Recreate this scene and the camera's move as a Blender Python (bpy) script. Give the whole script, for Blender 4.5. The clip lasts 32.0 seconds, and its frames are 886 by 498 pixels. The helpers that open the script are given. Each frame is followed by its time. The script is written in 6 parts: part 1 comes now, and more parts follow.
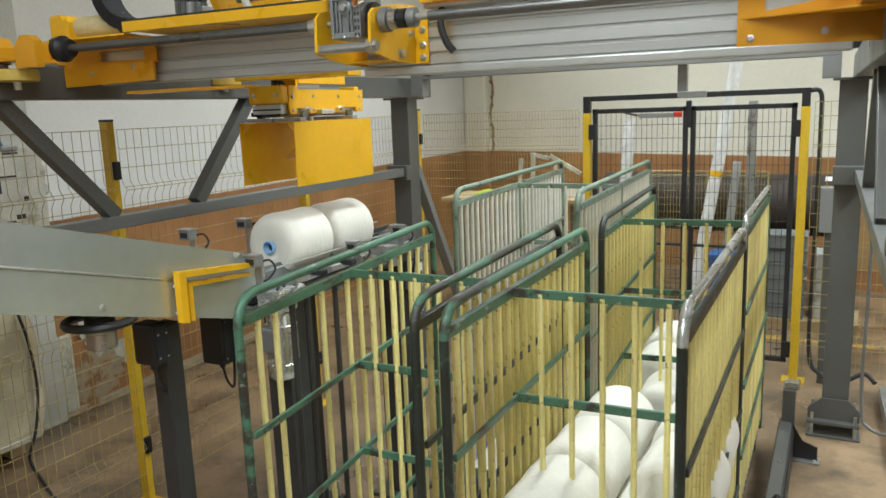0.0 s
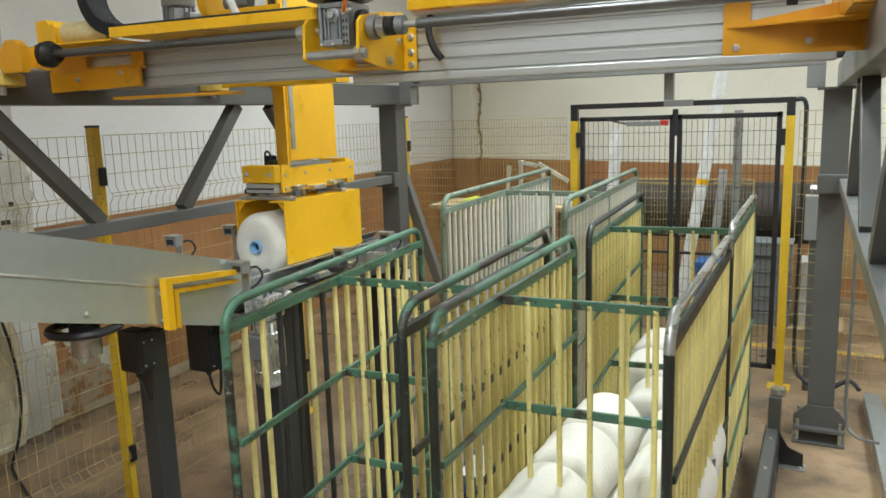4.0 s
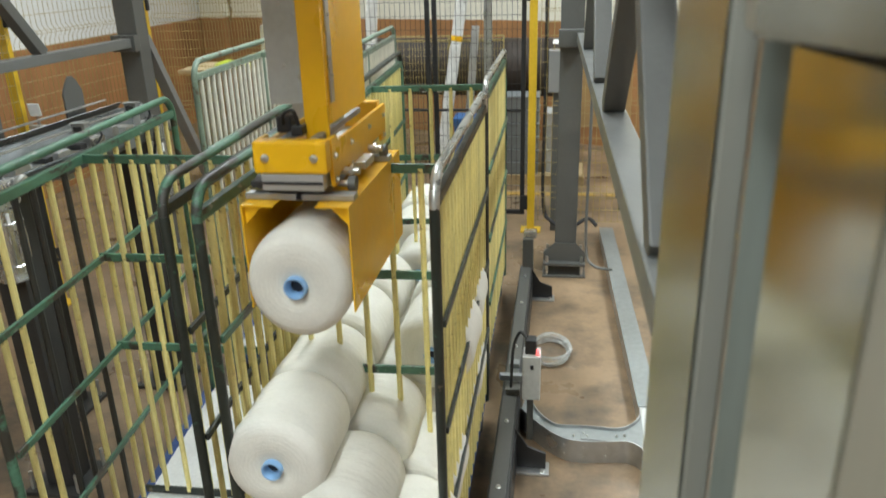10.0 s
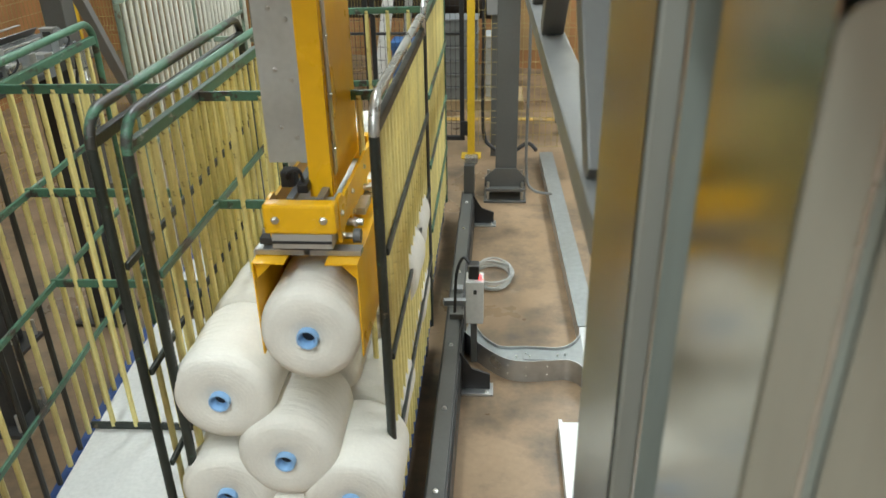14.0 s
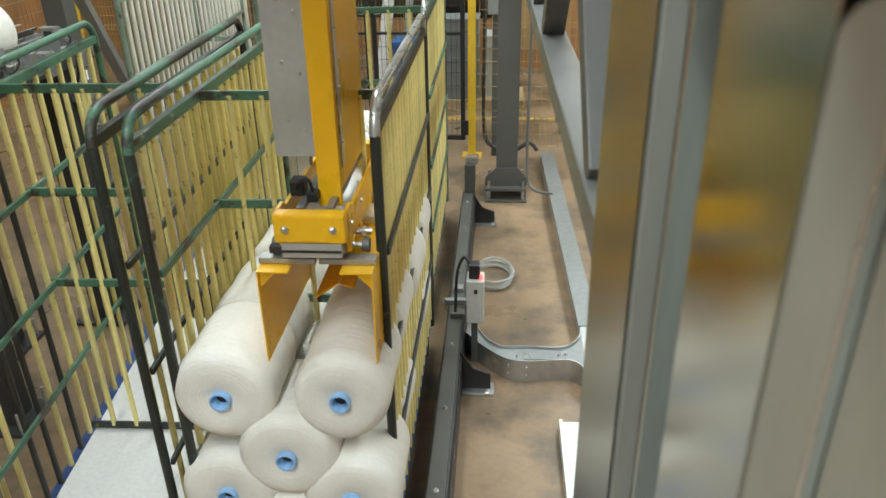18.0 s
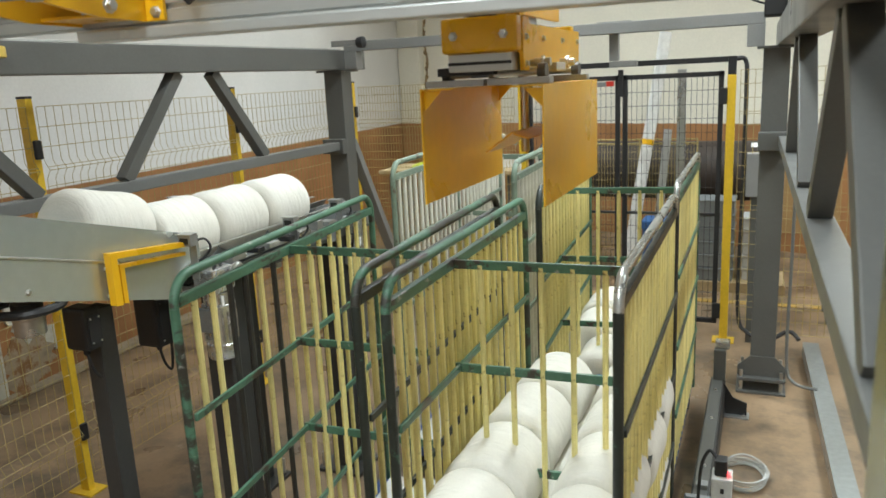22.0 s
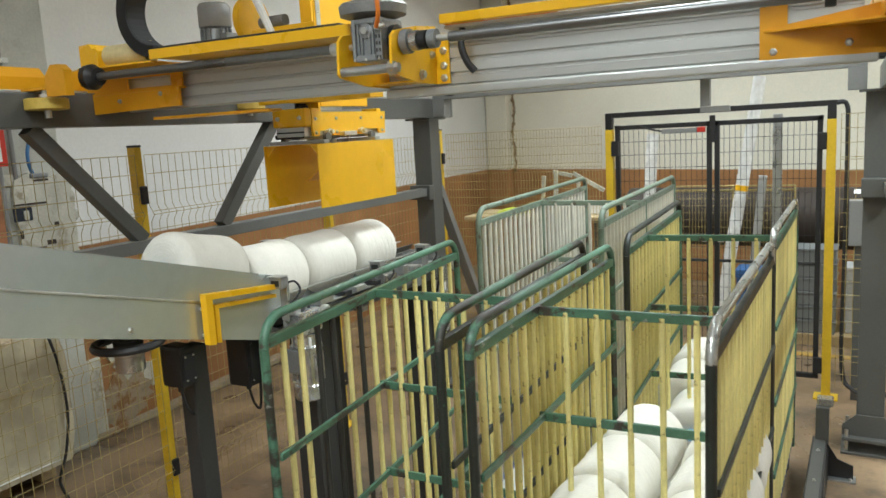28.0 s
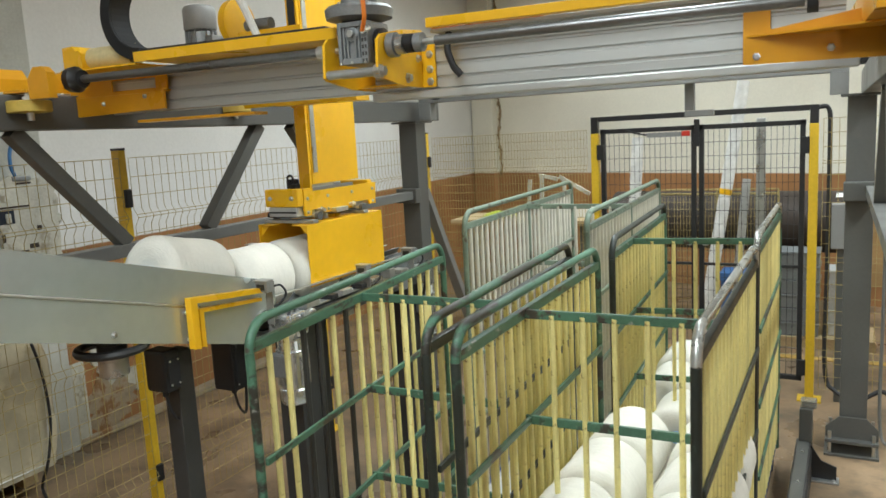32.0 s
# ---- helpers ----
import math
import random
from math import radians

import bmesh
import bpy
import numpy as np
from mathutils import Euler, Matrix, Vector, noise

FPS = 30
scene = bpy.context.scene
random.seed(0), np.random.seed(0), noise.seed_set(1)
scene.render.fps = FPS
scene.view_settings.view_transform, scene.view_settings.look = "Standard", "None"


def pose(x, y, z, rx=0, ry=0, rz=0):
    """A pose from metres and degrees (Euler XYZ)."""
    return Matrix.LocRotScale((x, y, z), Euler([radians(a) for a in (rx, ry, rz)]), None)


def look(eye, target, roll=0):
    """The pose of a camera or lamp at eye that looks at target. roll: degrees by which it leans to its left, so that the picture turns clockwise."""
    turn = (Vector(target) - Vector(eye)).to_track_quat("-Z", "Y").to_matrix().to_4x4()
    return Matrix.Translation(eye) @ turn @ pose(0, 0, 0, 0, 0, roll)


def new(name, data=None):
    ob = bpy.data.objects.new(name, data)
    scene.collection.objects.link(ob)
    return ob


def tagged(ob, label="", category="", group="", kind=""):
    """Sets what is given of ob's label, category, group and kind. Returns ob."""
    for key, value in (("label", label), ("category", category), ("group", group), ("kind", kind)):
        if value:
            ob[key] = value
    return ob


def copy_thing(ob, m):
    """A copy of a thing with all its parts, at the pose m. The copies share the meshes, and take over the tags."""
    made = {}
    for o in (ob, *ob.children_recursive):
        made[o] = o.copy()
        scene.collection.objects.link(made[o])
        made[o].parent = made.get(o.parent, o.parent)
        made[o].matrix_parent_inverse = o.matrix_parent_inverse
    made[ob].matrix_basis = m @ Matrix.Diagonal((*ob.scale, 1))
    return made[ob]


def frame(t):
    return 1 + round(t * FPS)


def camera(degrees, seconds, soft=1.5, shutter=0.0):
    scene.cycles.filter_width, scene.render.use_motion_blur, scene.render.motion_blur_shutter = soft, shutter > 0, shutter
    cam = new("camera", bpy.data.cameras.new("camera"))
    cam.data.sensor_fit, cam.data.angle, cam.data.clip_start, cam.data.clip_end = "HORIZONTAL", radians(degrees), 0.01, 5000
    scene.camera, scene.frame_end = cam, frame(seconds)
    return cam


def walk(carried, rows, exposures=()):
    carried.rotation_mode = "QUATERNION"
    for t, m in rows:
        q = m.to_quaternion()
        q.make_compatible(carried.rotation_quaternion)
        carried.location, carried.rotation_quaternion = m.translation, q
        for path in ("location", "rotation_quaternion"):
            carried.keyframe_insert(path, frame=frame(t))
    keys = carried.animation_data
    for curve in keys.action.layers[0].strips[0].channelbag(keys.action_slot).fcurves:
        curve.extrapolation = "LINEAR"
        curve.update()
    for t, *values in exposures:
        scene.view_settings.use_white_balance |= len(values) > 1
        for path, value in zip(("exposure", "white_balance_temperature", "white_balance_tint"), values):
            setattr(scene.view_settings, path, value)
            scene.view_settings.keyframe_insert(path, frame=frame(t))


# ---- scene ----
cam = camera(60.7, 32.0, shutter=0.5)
cam.data.dof.use_dof, cam.data.dof.focus_distance, cam.data.dof.aperture_fstop = True, 3.2, 4.2
EYE = Vector((0.0, 0.0, 2.1))
# seconds, yaw to the left, pitch up, roll
PATH = (
    (0, 27.73, -10.43, -2.11),
    (0.5, 27.64, -10.37, -2.00),
    (1, 27.48, -10.23, -1.95),
    (1.5, 27.31, -10.11, -1.95),
    (2, 27.14, -10.03, -1.88),
    (2.5, 27.09, -9.98, -1.90),
    (3, 27.04, -9.95, -1.86),
    (3.5, 26.91, -9.93, -1.86),
    (5.5, 26.26, -9.86, -1.61),
    (6, 25.79, -9.73, -1.56),
    (6.5, 24.60, -9.73, -1.67),
    (7, 22.77, -10.09, -1.58),
    (7.5, 19.31, -10.80, -1.60),
    (8, 15.29, -11.66, -1.71),
    (8.5, 12.78, -13.24, -1.76),
    (9, 10.26, -16.19, -1.96),
    (9.5, 10.23, -17.27, -2.09),
    (10, 9.12, -20.69, -1.56),
    (10.5, 8.36, -23.08, -1.80),
    (11, 6.84, -25.37, -1.31),
    (11.5, 5.63, -26.49, -0.94),
    (12, 4.89, -27.06, -0.81),
    (12.5, 4.08, -26.57, -0.94),
    (13, 4.01, -26.31, -1.07),
    (13.5, 4.19, -26.32, -1.01),
    (14, 4.49, -26.28, -1.13),
    (14.5, 4.48, -26.36, -1.10),
    (16.5, 4.31, -26.39, -1.03),
    (17, 4.27, -26.35, -1.03),
    (17.5, 4.49, -26.33, -1.04),
    (18, 4.55, -26.31, -1.11),
    (18.5, 4.60, -26.18, -1.09),
    (19, 4.70, -25.98, -1.09),
    (19.5, 8.62, -25.07, -2.84),
    (20, 12.26, -23.97, -3.49),
    (20.5, 15.10, -21.28, -3.47),
    (21, 20.14, -17.00, -3.91),
    (21.5, 21.95, -13.69, -2.90),
    (22, 23.14, -12.68, -2.79),
    (22.5, 23.73, -11.55, -2.61),
    (23, 24.30, -10.79, -3.00),
    (23.5, 24.10, -11.02, -3.06),
    (24, 23.74, -10.89, -2.91),
    (24.5, 23.82, -11.00, -2.90),
    (26.5, 25.92, -11.04, -3.02),
    (27, 27.69, -9.79, -2.78),
    (27.5, 29.09, -9.16, -3.12),
    (28, 29.48, -8.90, -3.21),
    (28.5, 29.19, -8.77, -3.10),
    (29, 29.07, -8.66, -3.33),
    (29.5, 28.93, -8.60, -3.26),
    (30, 28.97, -8.62, -3.21),
    (30.5, 28.95, -8.66, -3.21),
    (31, 28.77, -8.75, -3.18),
    (31.5, 28.62, -8.75, -3.14),
    (32, 28.42, -8.70, -3.10),
)


def aim(yaw, pitch):
    a, b = radians(yaw), radians(pitch)
    return EYE + Vector((-math.sin(a) * math.cos(b), math.cos(a) * math.cos(b), math.sin(b)))


walk(cam, [(t, look(EYE, aim(a, b), r)) for t, a, b, r in PATH])

# ---------------------------------------------------------------- light and exposure
scene.view_settings.exposure = 0.0
world = bpy.data.worlds.new("hall")
world.use_nodes = True
world.node_tree.nodes["Background"].inputs[0].default_value = (0.9, 0.95, 1.0, 1)
world.node_tree.nodes["Background"].inputs[1].default_value = 0.05
scene.world = world
# assumed lamps, none in view; places, size and watts tuned to the brightness
LAMP_WATTS = 82
LAMP_PLACES = [(x, y) for y in (-3.4, -0.7, 3.9) for x in (-0.9, 2.3)] + [(-2.7, 7.3), (1.6, 7.3)]
CEILING = 4.9
for lx, ly in LAMP_PLACES:
    area = bpy.data.lights.new("tube_light", "AREA")
    area.shape, area.size, area.size_y = "RECTANGLE", 0.46, 2.4
    area.energy, area.color = LAMP_WATTS, (0.865, 1.0, 1.04)
    area.spread = radians(150)
    lamp_ob = new("tube_light", area)
    lamp_ob.matrix_world = pose(lx, ly, CEILING - 0.30)


# ---------------------------------------------------------------- materials
def surface(name, base, rough=0.5, metal=0.0, grain=(60.0, 0.08), blotch=(3.0, 0.12), wear=None, bump=0.1,
            stretch=(1, 1, 1), vary=0.0, coat=0.0, coords="Object", rough_vary=0.12, wear2=None):
    """A node material: base colour with fine grain, broad blotches, optional wear of another colour, relief, and gloss that varies."""
    m = bpy.data.materials.new(name)
    m.use_nodes = True
    nt = m.node_tree
    bs = nt.nodes["Principled BSDF"]
    tc = nt.nodes.new("ShaderNodeTexCoord")
    mp = nt.nodes.new("ShaderNodeMapping")
    mp.inputs["Scale"].default_value = stretch
    nt.links.new(tc.outputs[coords], mp.inputs["Vector"])

    def noise_node(scale, detail=4.0):
        n = nt.nodes.new("ShaderNodeTexNoise")
        n.inputs["Scale"].default_value, n.inputs["Detail"].default_value = scale, detail
        nt.links.new(mp.outputs["Vector"], n.inputs["Vector"])
        return n

    def scaled(sock, lo, hi, a=0.25, b=0.75):
        r = nt.nodes.new("ShaderNodeMapRange")
        r.inputs["From Min"].default_value, r.inputs["From Max"].default_value = a, b
        r.inputs["To Min"].default_value, r.inputs["To Max"].default_value = lo, hi
        nt.links.new(sock, r.inputs["Value"])
        return r.outputs["Result"]

    def mixed(kind, fac, a, b):
        x = nt.nodes.new("ShaderNodeMix")
        x.data_type, x.blend_type = "RGBA", kind
        for sock, v in ((x.inputs["Factor"], fac), (x.inputs["A"], a), (x.inputs["B"], b)):
            if isinstance(v, bpy.types.NodeSocket):
                nt.links.new(v, sock)
            else:
                sock.default_value = v
        return x.outputs["Result"]

    fine, broad = noise_node(grain[0], 3.0), noise_node(blotch[0], 5.0)
    v1 = scaled(fine.outputs["Fac"], 1 - grain[1], 1 + grain[1])
    v2 = scaled(broad.outputs["Fac"], 1 - blotch[1], 1 + blotch[1])
    mul = nt.nodes.new("ShaderNodeMath")
    mul.operation = "MULTIPLY"
    nt.links.new(v1, mul.inputs[0])
    nt.links.new(v2, mul.inputs[1])
    value = mul.outputs[0]
    if vary:
        info = nt.nodes.new("ShaderNodeObjectInfo")
        m2 = nt.nodes.new("ShaderNodeMath")
        m2.operation = "MULTIPLY"
        nt.links.new(value, m2.inputs[0])
        nt.links.new(scaled(info.outputs["Random"], 1 - vary, 1 + vary, 0, 1), m2.inputs[1])
        value = m2.outputs[0]
    hsv = nt.nodes.new("ShaderNodeHueSaturation")
    hsv.inputs["Color"].default_value = (*base, 1)
    nt.links.new(value, hsv.inputs["Value"])
    colour = hsv.outputs["Color"]
    for layer in (wear, wear2):
        if not layer:
            continue
        scale, cut, wcol = layer[:3]
        soft_edge = layer[3] if len(layer) > 3 else 0.06
        w = noise_node(scale, 6.0)
        w.inputs["Roughness"].default_value = 0.65
        colour = mixed("MIX", scaled(w.outputs["Fac"], 0, 1, cut, cut + soft_edge), colour, (*wcol, 1))
    nt.links.new(colour, bs.inputs["Base Color"])
    nt.links.new(scaled(broad.outputs["Fac"], max(0.03, rough - rough_vary), min(1, rough + rough_vary)), bs.inputs["Roughness"])
    bs.inputs["Metallic"].default_value = metal
    bs.inputs["Coat Weight"].default_value = coat
    if bump:
        bp = nt.nodes.new("ShaderNodeBump")
        bp.inputs["Strength"].default_value, bp.inputs["Distance"].default_value = bump, 0.004
        nt.links.new(fine.outputs["Fac"], bp.inputs["Height"])
        nt.links.new(bp.outputs["Normal"], bs.inputs["Normal"])
    return m


def yarn_material():
    """Wound white yarn: rings on the faces, soft slanting creases round the body, faint creamy streaks."""
    m = surface("white_yarn", (0.735, 0.71, 0.64), 0.88, grain=(110, 0.03), blotch=(9, 0.06), bump=0.0, vary=0.04, rough_vary=0.05)
    nt = m.node_tree
    bs, tc = nt.nodes["Principled BSDF"], nt.nodes["Texture Coordinate"]

    def wave(kind, scale, distortion):
        wv = nt.nodes.new("ShaderNodeTexWave")
        wv.wave_type = kind
        wv.bands_direction, wv.rings_direction = "Y", "Y"
        for key, v in (("Scale", scale), ("Distortion", distortion), ("Detail", 4.0), ("Detail Scale", 2.0), ("Detail Roughness", 0.7)):
            wv.inputs[key].default_value = v
        nt.links.new(tc.outputs["Object"], wv.inputs["Vector"])
        return wv.outputs["Fac"]

    def relief(height, strength, distance, normal=None):
        bp = nt.nodes.new("ShaderNodeBump")
        bp.inputs["Strength"].default_value, bp.inputs["Distance"].default_value = strength, distance
        nt.links.new(height, bp.inputs["Height"])
        if normal:
            nt.links.new(normal, bp.inputs["Normal"])
        return bp.outputs["Normal"]

    mp = nt.nodes.new("ShaderNodeMapping")
    mp.inputs["Rotation"].default_value = (0.25, 0, 0.3)
    mp.inputs["Scale"].default_value = (1.0, 4.5, 1.0)
    nt.links.new(tc.outputs["Object"], mp.inputs["Vector"])
    cr = nt.nodes.new("ShaderNodeTexNoise")
    cr.inputs["Scale"].default_value, cr.inputs["Detail"].default_value = 9.0, 3.0
    nt.links.new(mp.outputs["Vector"], cr.inputs["Vector"])
    n1 = relief(wave("BANDS", 30.0, 4.0), 0.07, 0.003)
    n2 = relief(wave("RINGS", 26.0, 8.0), 0.15, 0.005, n1)
    n3 = relief(cr.outputs["Fac"], 0.36, 0.016, n2)
    nt.links.new(n3, bs.inputs["Normal"])
    return m


def wall_material(name, low, high, line):
    """Painted plaster: a dado of one colour up to a line, another above, with stains and a scuffed edge."""
    m = surface(name, high, 0.75, grain=(45, 0.04), blotch=(0.7, 0.10), bump=0.15)
    nt = m.node_tree
    bs = nt.nodes["Principled BSDF"]
    colour = bs.inputs["Base Color"].links[0].from_socket
    geo = nt.nodes.new("ShaderNodeNewGeometry")
    sep = nt.nodes.new("ShaderNodeSeparateXYZ")
    nt.links.new(geo.outputs["Position"], sep.inputs["Vector"])
    n = nt.nodes.new("ShaderNodeTexNoise")
    n.inputs["Scale"].default_value, n.inputs["Detail"].default_value = 9.0, 4.0
    nt.links.new(geo.outputs["Position"], n.inputs["Vector"])
    add = nt.nodes.new("ShaderNodeMath")
    add.operation, add.inputs[1].default_value = "MULTIPLY_ADD", 0.012
    nt.links.new(n.outputs["Fac"], add.inputs[0])
    nt.links.new(sep.outputs["Z"], add.inputs[2])
    r = nt.nodes.new("ShaderNodeMapRange")
    r.inputs["From Min"].default_value, r.inputs["From Max"].default_value = line, line + 0.008
    nt.links.new(add.outputs[0], r.inputs["Value"])
    lowc = nt.nodes.new("ShaderNodeTexNoise")
    lowc.inputs["Scale"].default_value, lowc.inputs["Detail"].default_value = 1.6, 6.0
    nt.links.new(geo.outputs["Position"], lowc.inputs["Vector"])
    ramp = nt.nodes.new("ShaderNodeValToRGB")
    ramp.color_ramp.elements[0].position, ramp.color_ramp.elements[1].position = 0.3, 0.7
    ramp.color_ramp.elements[0].color = (*[c * 0.72 for c in low], 1)
    ramp.color_ramp.elements[1].color = (*[c * 1.15 for c in low], 1)
    nt.links.new(lowc.outputs["Fac"], ramp.inputs["Fac"])
    x = nt.nodes.new("ShaderNodeMix")
    x.data_type = "RGBA"
    nt.links.new(r.outputs["Result"], x.inputs["Factor"])
    nt.links.new(ramp.outputs["Color"], x.inputs["A"])
    nt.links.new(colour, x.inputs["B"])
    nt.links.new(x.outputs["Result"], bs.inputs["Base Color"])
    return m


def floor_material():
    """Worn brown-tinted concrete with dark tyre and oil stains and pale scratches."""
    m = surface("floor_concrete", (0.270, 0.182, 0.108), 0.36, grain=(34, 0.07), blotch=(1.6, 0.28),
                wear=(2.4, 0.45, (0.080, 0.064, 0.047), 0.24), bump=0.05, coat=0.0, rough_vary=0.17, wear2=(4.2, 0.645, (0.34, 0.28, 0.22), 0.15))
    return m


M = {}
M["floor"] = floor_material()
M["wall_left"] = wall_material("wall_paint_left", (0.37, 0.175, 0.066), (0.74, 0.74, 0.72), 1.437)
M["wall_back"] = wall_material("wall_paint_back", (0.41, 0.20, 0.078), (0.83, 0.80, 0.685), 1.437)
M["wall_grey"] = surface("grey_green_plaster", (0.50, 0.505, 0.46), 0.8, blotch=(2.5, 0.18), wear=(3, 0.60, (0.36, 0.34, 0.28), 0.15), bump=0.25)
M["plaster"] = surface("bare_plaster", (0.50, 0.49, 0.42), 0.85, blotch=(6, 0.22), wear=(9, 0.56, (0.30, 0.26, 0.19), 0.12), bump=0.5)
M["plaster_low"] = surface("crumbling_low_plaster", (0.36, 0.29, 0.20), 0.85, blotch=(7, 0.3), wear=(7, 0.52, (0.26, 0.14, 0.06), 0.1), bump=0.5)
M["brick"] = surface("old_brick", (0.40, 0.17, 0.08), 0.85, blotch=(8, 0.3), bump=0.4, vary=0.25)
M["rust"] = surface("rust_stained_plaster", (0.25, 0.175, 0.09), 0.85, grain=(30, 0.2), blotch=(7, 0.35), wear=(9, 0.55, (0.45, 0.36, 0.22), 0.1), bump=0.3)
M["ceiling"] = surface("ceiling_paint", (0.72, 0.71, 0.69), 0.8)
M["yellow"] = surface("yellow_enamel", (0.86, 0.47, 0.012), 0.32, grain=(30, 0.03), blotch=(4, 0.06), wear=(14, 0.71, (0.36, 0.17, 0.02)), bump=0.03)
M["orange"] = surface("orange_yellow_enamel", (0.74, 0.34, 0.012), 0.35, grain=(30, 0.03), blotch=(4, 0.08), wear=(12, 0.70, (0.33, 0.15, 0.02)), bump=0.03)
M["safety_yellow"] = surface("safety_yellow_post", (0.74, 0.48, 0.03), 0.42, blotch=(6, 0.08), wear=(20, 0.70, (0.20, 0.15, 0.05)), bump=0.04)
M["steel_grey"] = surface("grey_frame_paint", (0.105, 0.105, 0.098), 0.40, grain=(80, 0.05), blotch=(3, 0.10), bump=0.06)
M["steel_light"] = surface("light_grey_frame_paint", (0.24, 0.24, 0.235), 0.38, grain=(80, 0.05), blotch=(3, 0.10), bump=0.05)
M["dark"] = surface("black_powder_coat", (0.018, 0.018, 0.019), 0.45, blotch=(9, 0.15), bump=0.05)
M["rubber"] = surface("black_rubber", (0.022, 0.022, 0.024), 0.6, bump=0.1)
M["chain"] = surface("matt_black_nylon", (0.009, 0.009, 0.010), 0.75, bump=0.05)
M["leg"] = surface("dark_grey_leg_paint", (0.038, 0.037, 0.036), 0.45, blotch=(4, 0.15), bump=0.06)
M["galv"] = surface("galvanised_steel", (0.52, 0.53, 0.53), 0.34, metal=0.85, grain=(28, 0.10), blotch=(5, 0.14), bump=0.06, stretch=(1, 1, 1), rough_vary=0.10)
M["stainless"] = surface("brushed_stainless", (0.46, 0.46, 0.43), 0.24, metal=0.95, grain=(120, 0.05), blotch=(2.2, 0.10), bump=0.03, stretch=(1, 1, 0.06), rough_vary=0.08)
M["alu"] = surface("anodised_aluminium", (0.57, 0.585, 0.575), 0.38, metal=0.68, grain=(50, 0.03), blotch=(2, 0.06), bump=0.02, stretch=(0.05, 1, 1))
M["slide"] = surface("satin_slide_plate", (0.56, 0.575, 0.56), 0.42, metal=0.35, grain=(50, 0.05), blotch=(4, 0.12), bump=0.03)
M["shaft"] = surface("dull_steel_shaft", (0.20, 0.20, 0.20), 0.35, metal=0.85, bump=0.03)
M["guard"] = surface("smeared_galvanised_sheet", (0.285, 0.28, 0.235), 0.28, metal=0.42, grain=(40, 0.06), blotch=(3, 0.14), bump=0.03, stretch=(1, 1, 0.10), rough_vary=0.10)
M["mirror_steel"] = surface("polished_steel_panel", (0.53, 0.53, 0.485), 0.15, metal=1.0, grain=(9, 0.05), blotch=(2.5, 0.10), bump=0.06, stretch=(1, 1, 0.12), rough_vary=0.06)
M["galv_lid"] = surface("matt_galvanised_lid", (0.27, 0.285, 0.28), 0.45, metal=0.5, grain=(30, 0.08), blotch=(4, 0.14), bump=0.04)
M["cream"] = surface("cream_plastic_roll", (0.66, 0.56, 0.30), 0.4, blotch=(6, 0.08), bump=0.03)
M["steel_mid"] = surface("mid_grey_frame_paint", (0.15, 0.152, 0.146), 0.36, grain=(80, 0.05), blotch=(3, 0.12), bump=0.05)
M["post_grey"] = surface("grey_folded_sheet", (0.34, 0.345, 0.305), 0.34, metal=0.3, grain=(40, 0.05), blotch=(3, 0.14), bump=0.02, stretch=(1, 1, 0.1))
M["steel_bar"] = surface("plain_steel_bar", (0.40, 0.40, 0.39), 0.4, metal=0.7, bump=0.03)
M["seal"] = surface("grey_green_seal", (0.25, 0.275, 0.245), 0.3, metal=0.15, blotch=(3, 0.2), bump=0.02, stretch=(1, 1, 0.1))
M["conv_guard"] = surface("polished_galvanised_guard", (0.57, 0.62, 0.605), 0.24, metal=0.68, grain=(26, 0.04), blotch=(1.5, 0.08), bump=0.02, rough_vary=0.05)
M["galv_dull"] = surface("dull_galvanised_steel", (0.17, 0.18, 0.185), 0.33, metal=0.9, grain=(28, 0.12), blotch=(6, 0.2), bump=0.06)
M["zinc"] = surface("zinc_bolt", (0.62, 0.62, 0.60), 0.30, metal=0.9, bump=0.02)
M["motor_silver"] = surface("bright_motor_casing", (0.66, 0.67, 0.67), 0.24, metal=0.85, grain=(70, 0.10), blotch=(12, 0.2), bump=0.12)
M["cast"] = surface("cast_aluminium", (0.27, 0.28, 0.285), 0.46, metal=0.6, grain=(90, 0.12), bump=0.2)
M["green"] = surface("chipped_green_tube_paint", (0.070, 0.165, 0.105), 0.42, stretch=(1, 0.4, 1), grain=(70, 0.12), blotch=(9, 0.22), wear=(15, 0.55, (0.050, 0.040, 0.030)), bump=0.3, wear2=(24, 0.63, (0.34, 0.35, 0.30)))
M["green_dark"] = surface("worn_dark_green_post_paint", (0.024, 0.030, 0.025), 0.42, grain=(70, 0.12), blotch=(9, 0.3), wear=(13, 0.625, (0.055, 0.125, 0.080)), bump=0.25, wear2=(21, 0.645, (0.16, 0.13, 0.09)))
M["green_worn"] = surface("heavily_chipped_green_tube", (0.066, 0.155, 0.100), 0.40, stretch=(1, 0.3, 1), grain=(70, 0.15), blotch=(9, 0.3), wear=(8, 0.485, (0.034, 0.031, 0.024)), bump=0.3, wear2=(19, 0.63, (0.27, 0.28, 0.24)))
M["green_pale"] = surface("pale_sage_tube_paint", (0.19, 0.25, 0.19), 0.45, grain=(70, 0.08), blotch=(9, 0.2), wear=(12, 0.57, (0.11, 0.09, 0.06)), bump=0.15)
M["worn_steel"] = surface("bare_worn_steel_rail", (0.52, 0.53, 0.51), 0.28, metal=0.70, grain=(60, 0.15), blotch=(14, 0.25), stretch=(1, 0.3, 1), wear=(12, 0.56, (0.04, 0.048, 0.04)), bump=0.2, wear2=(20, 0.63, (0.07, 0.16, 0.11)))
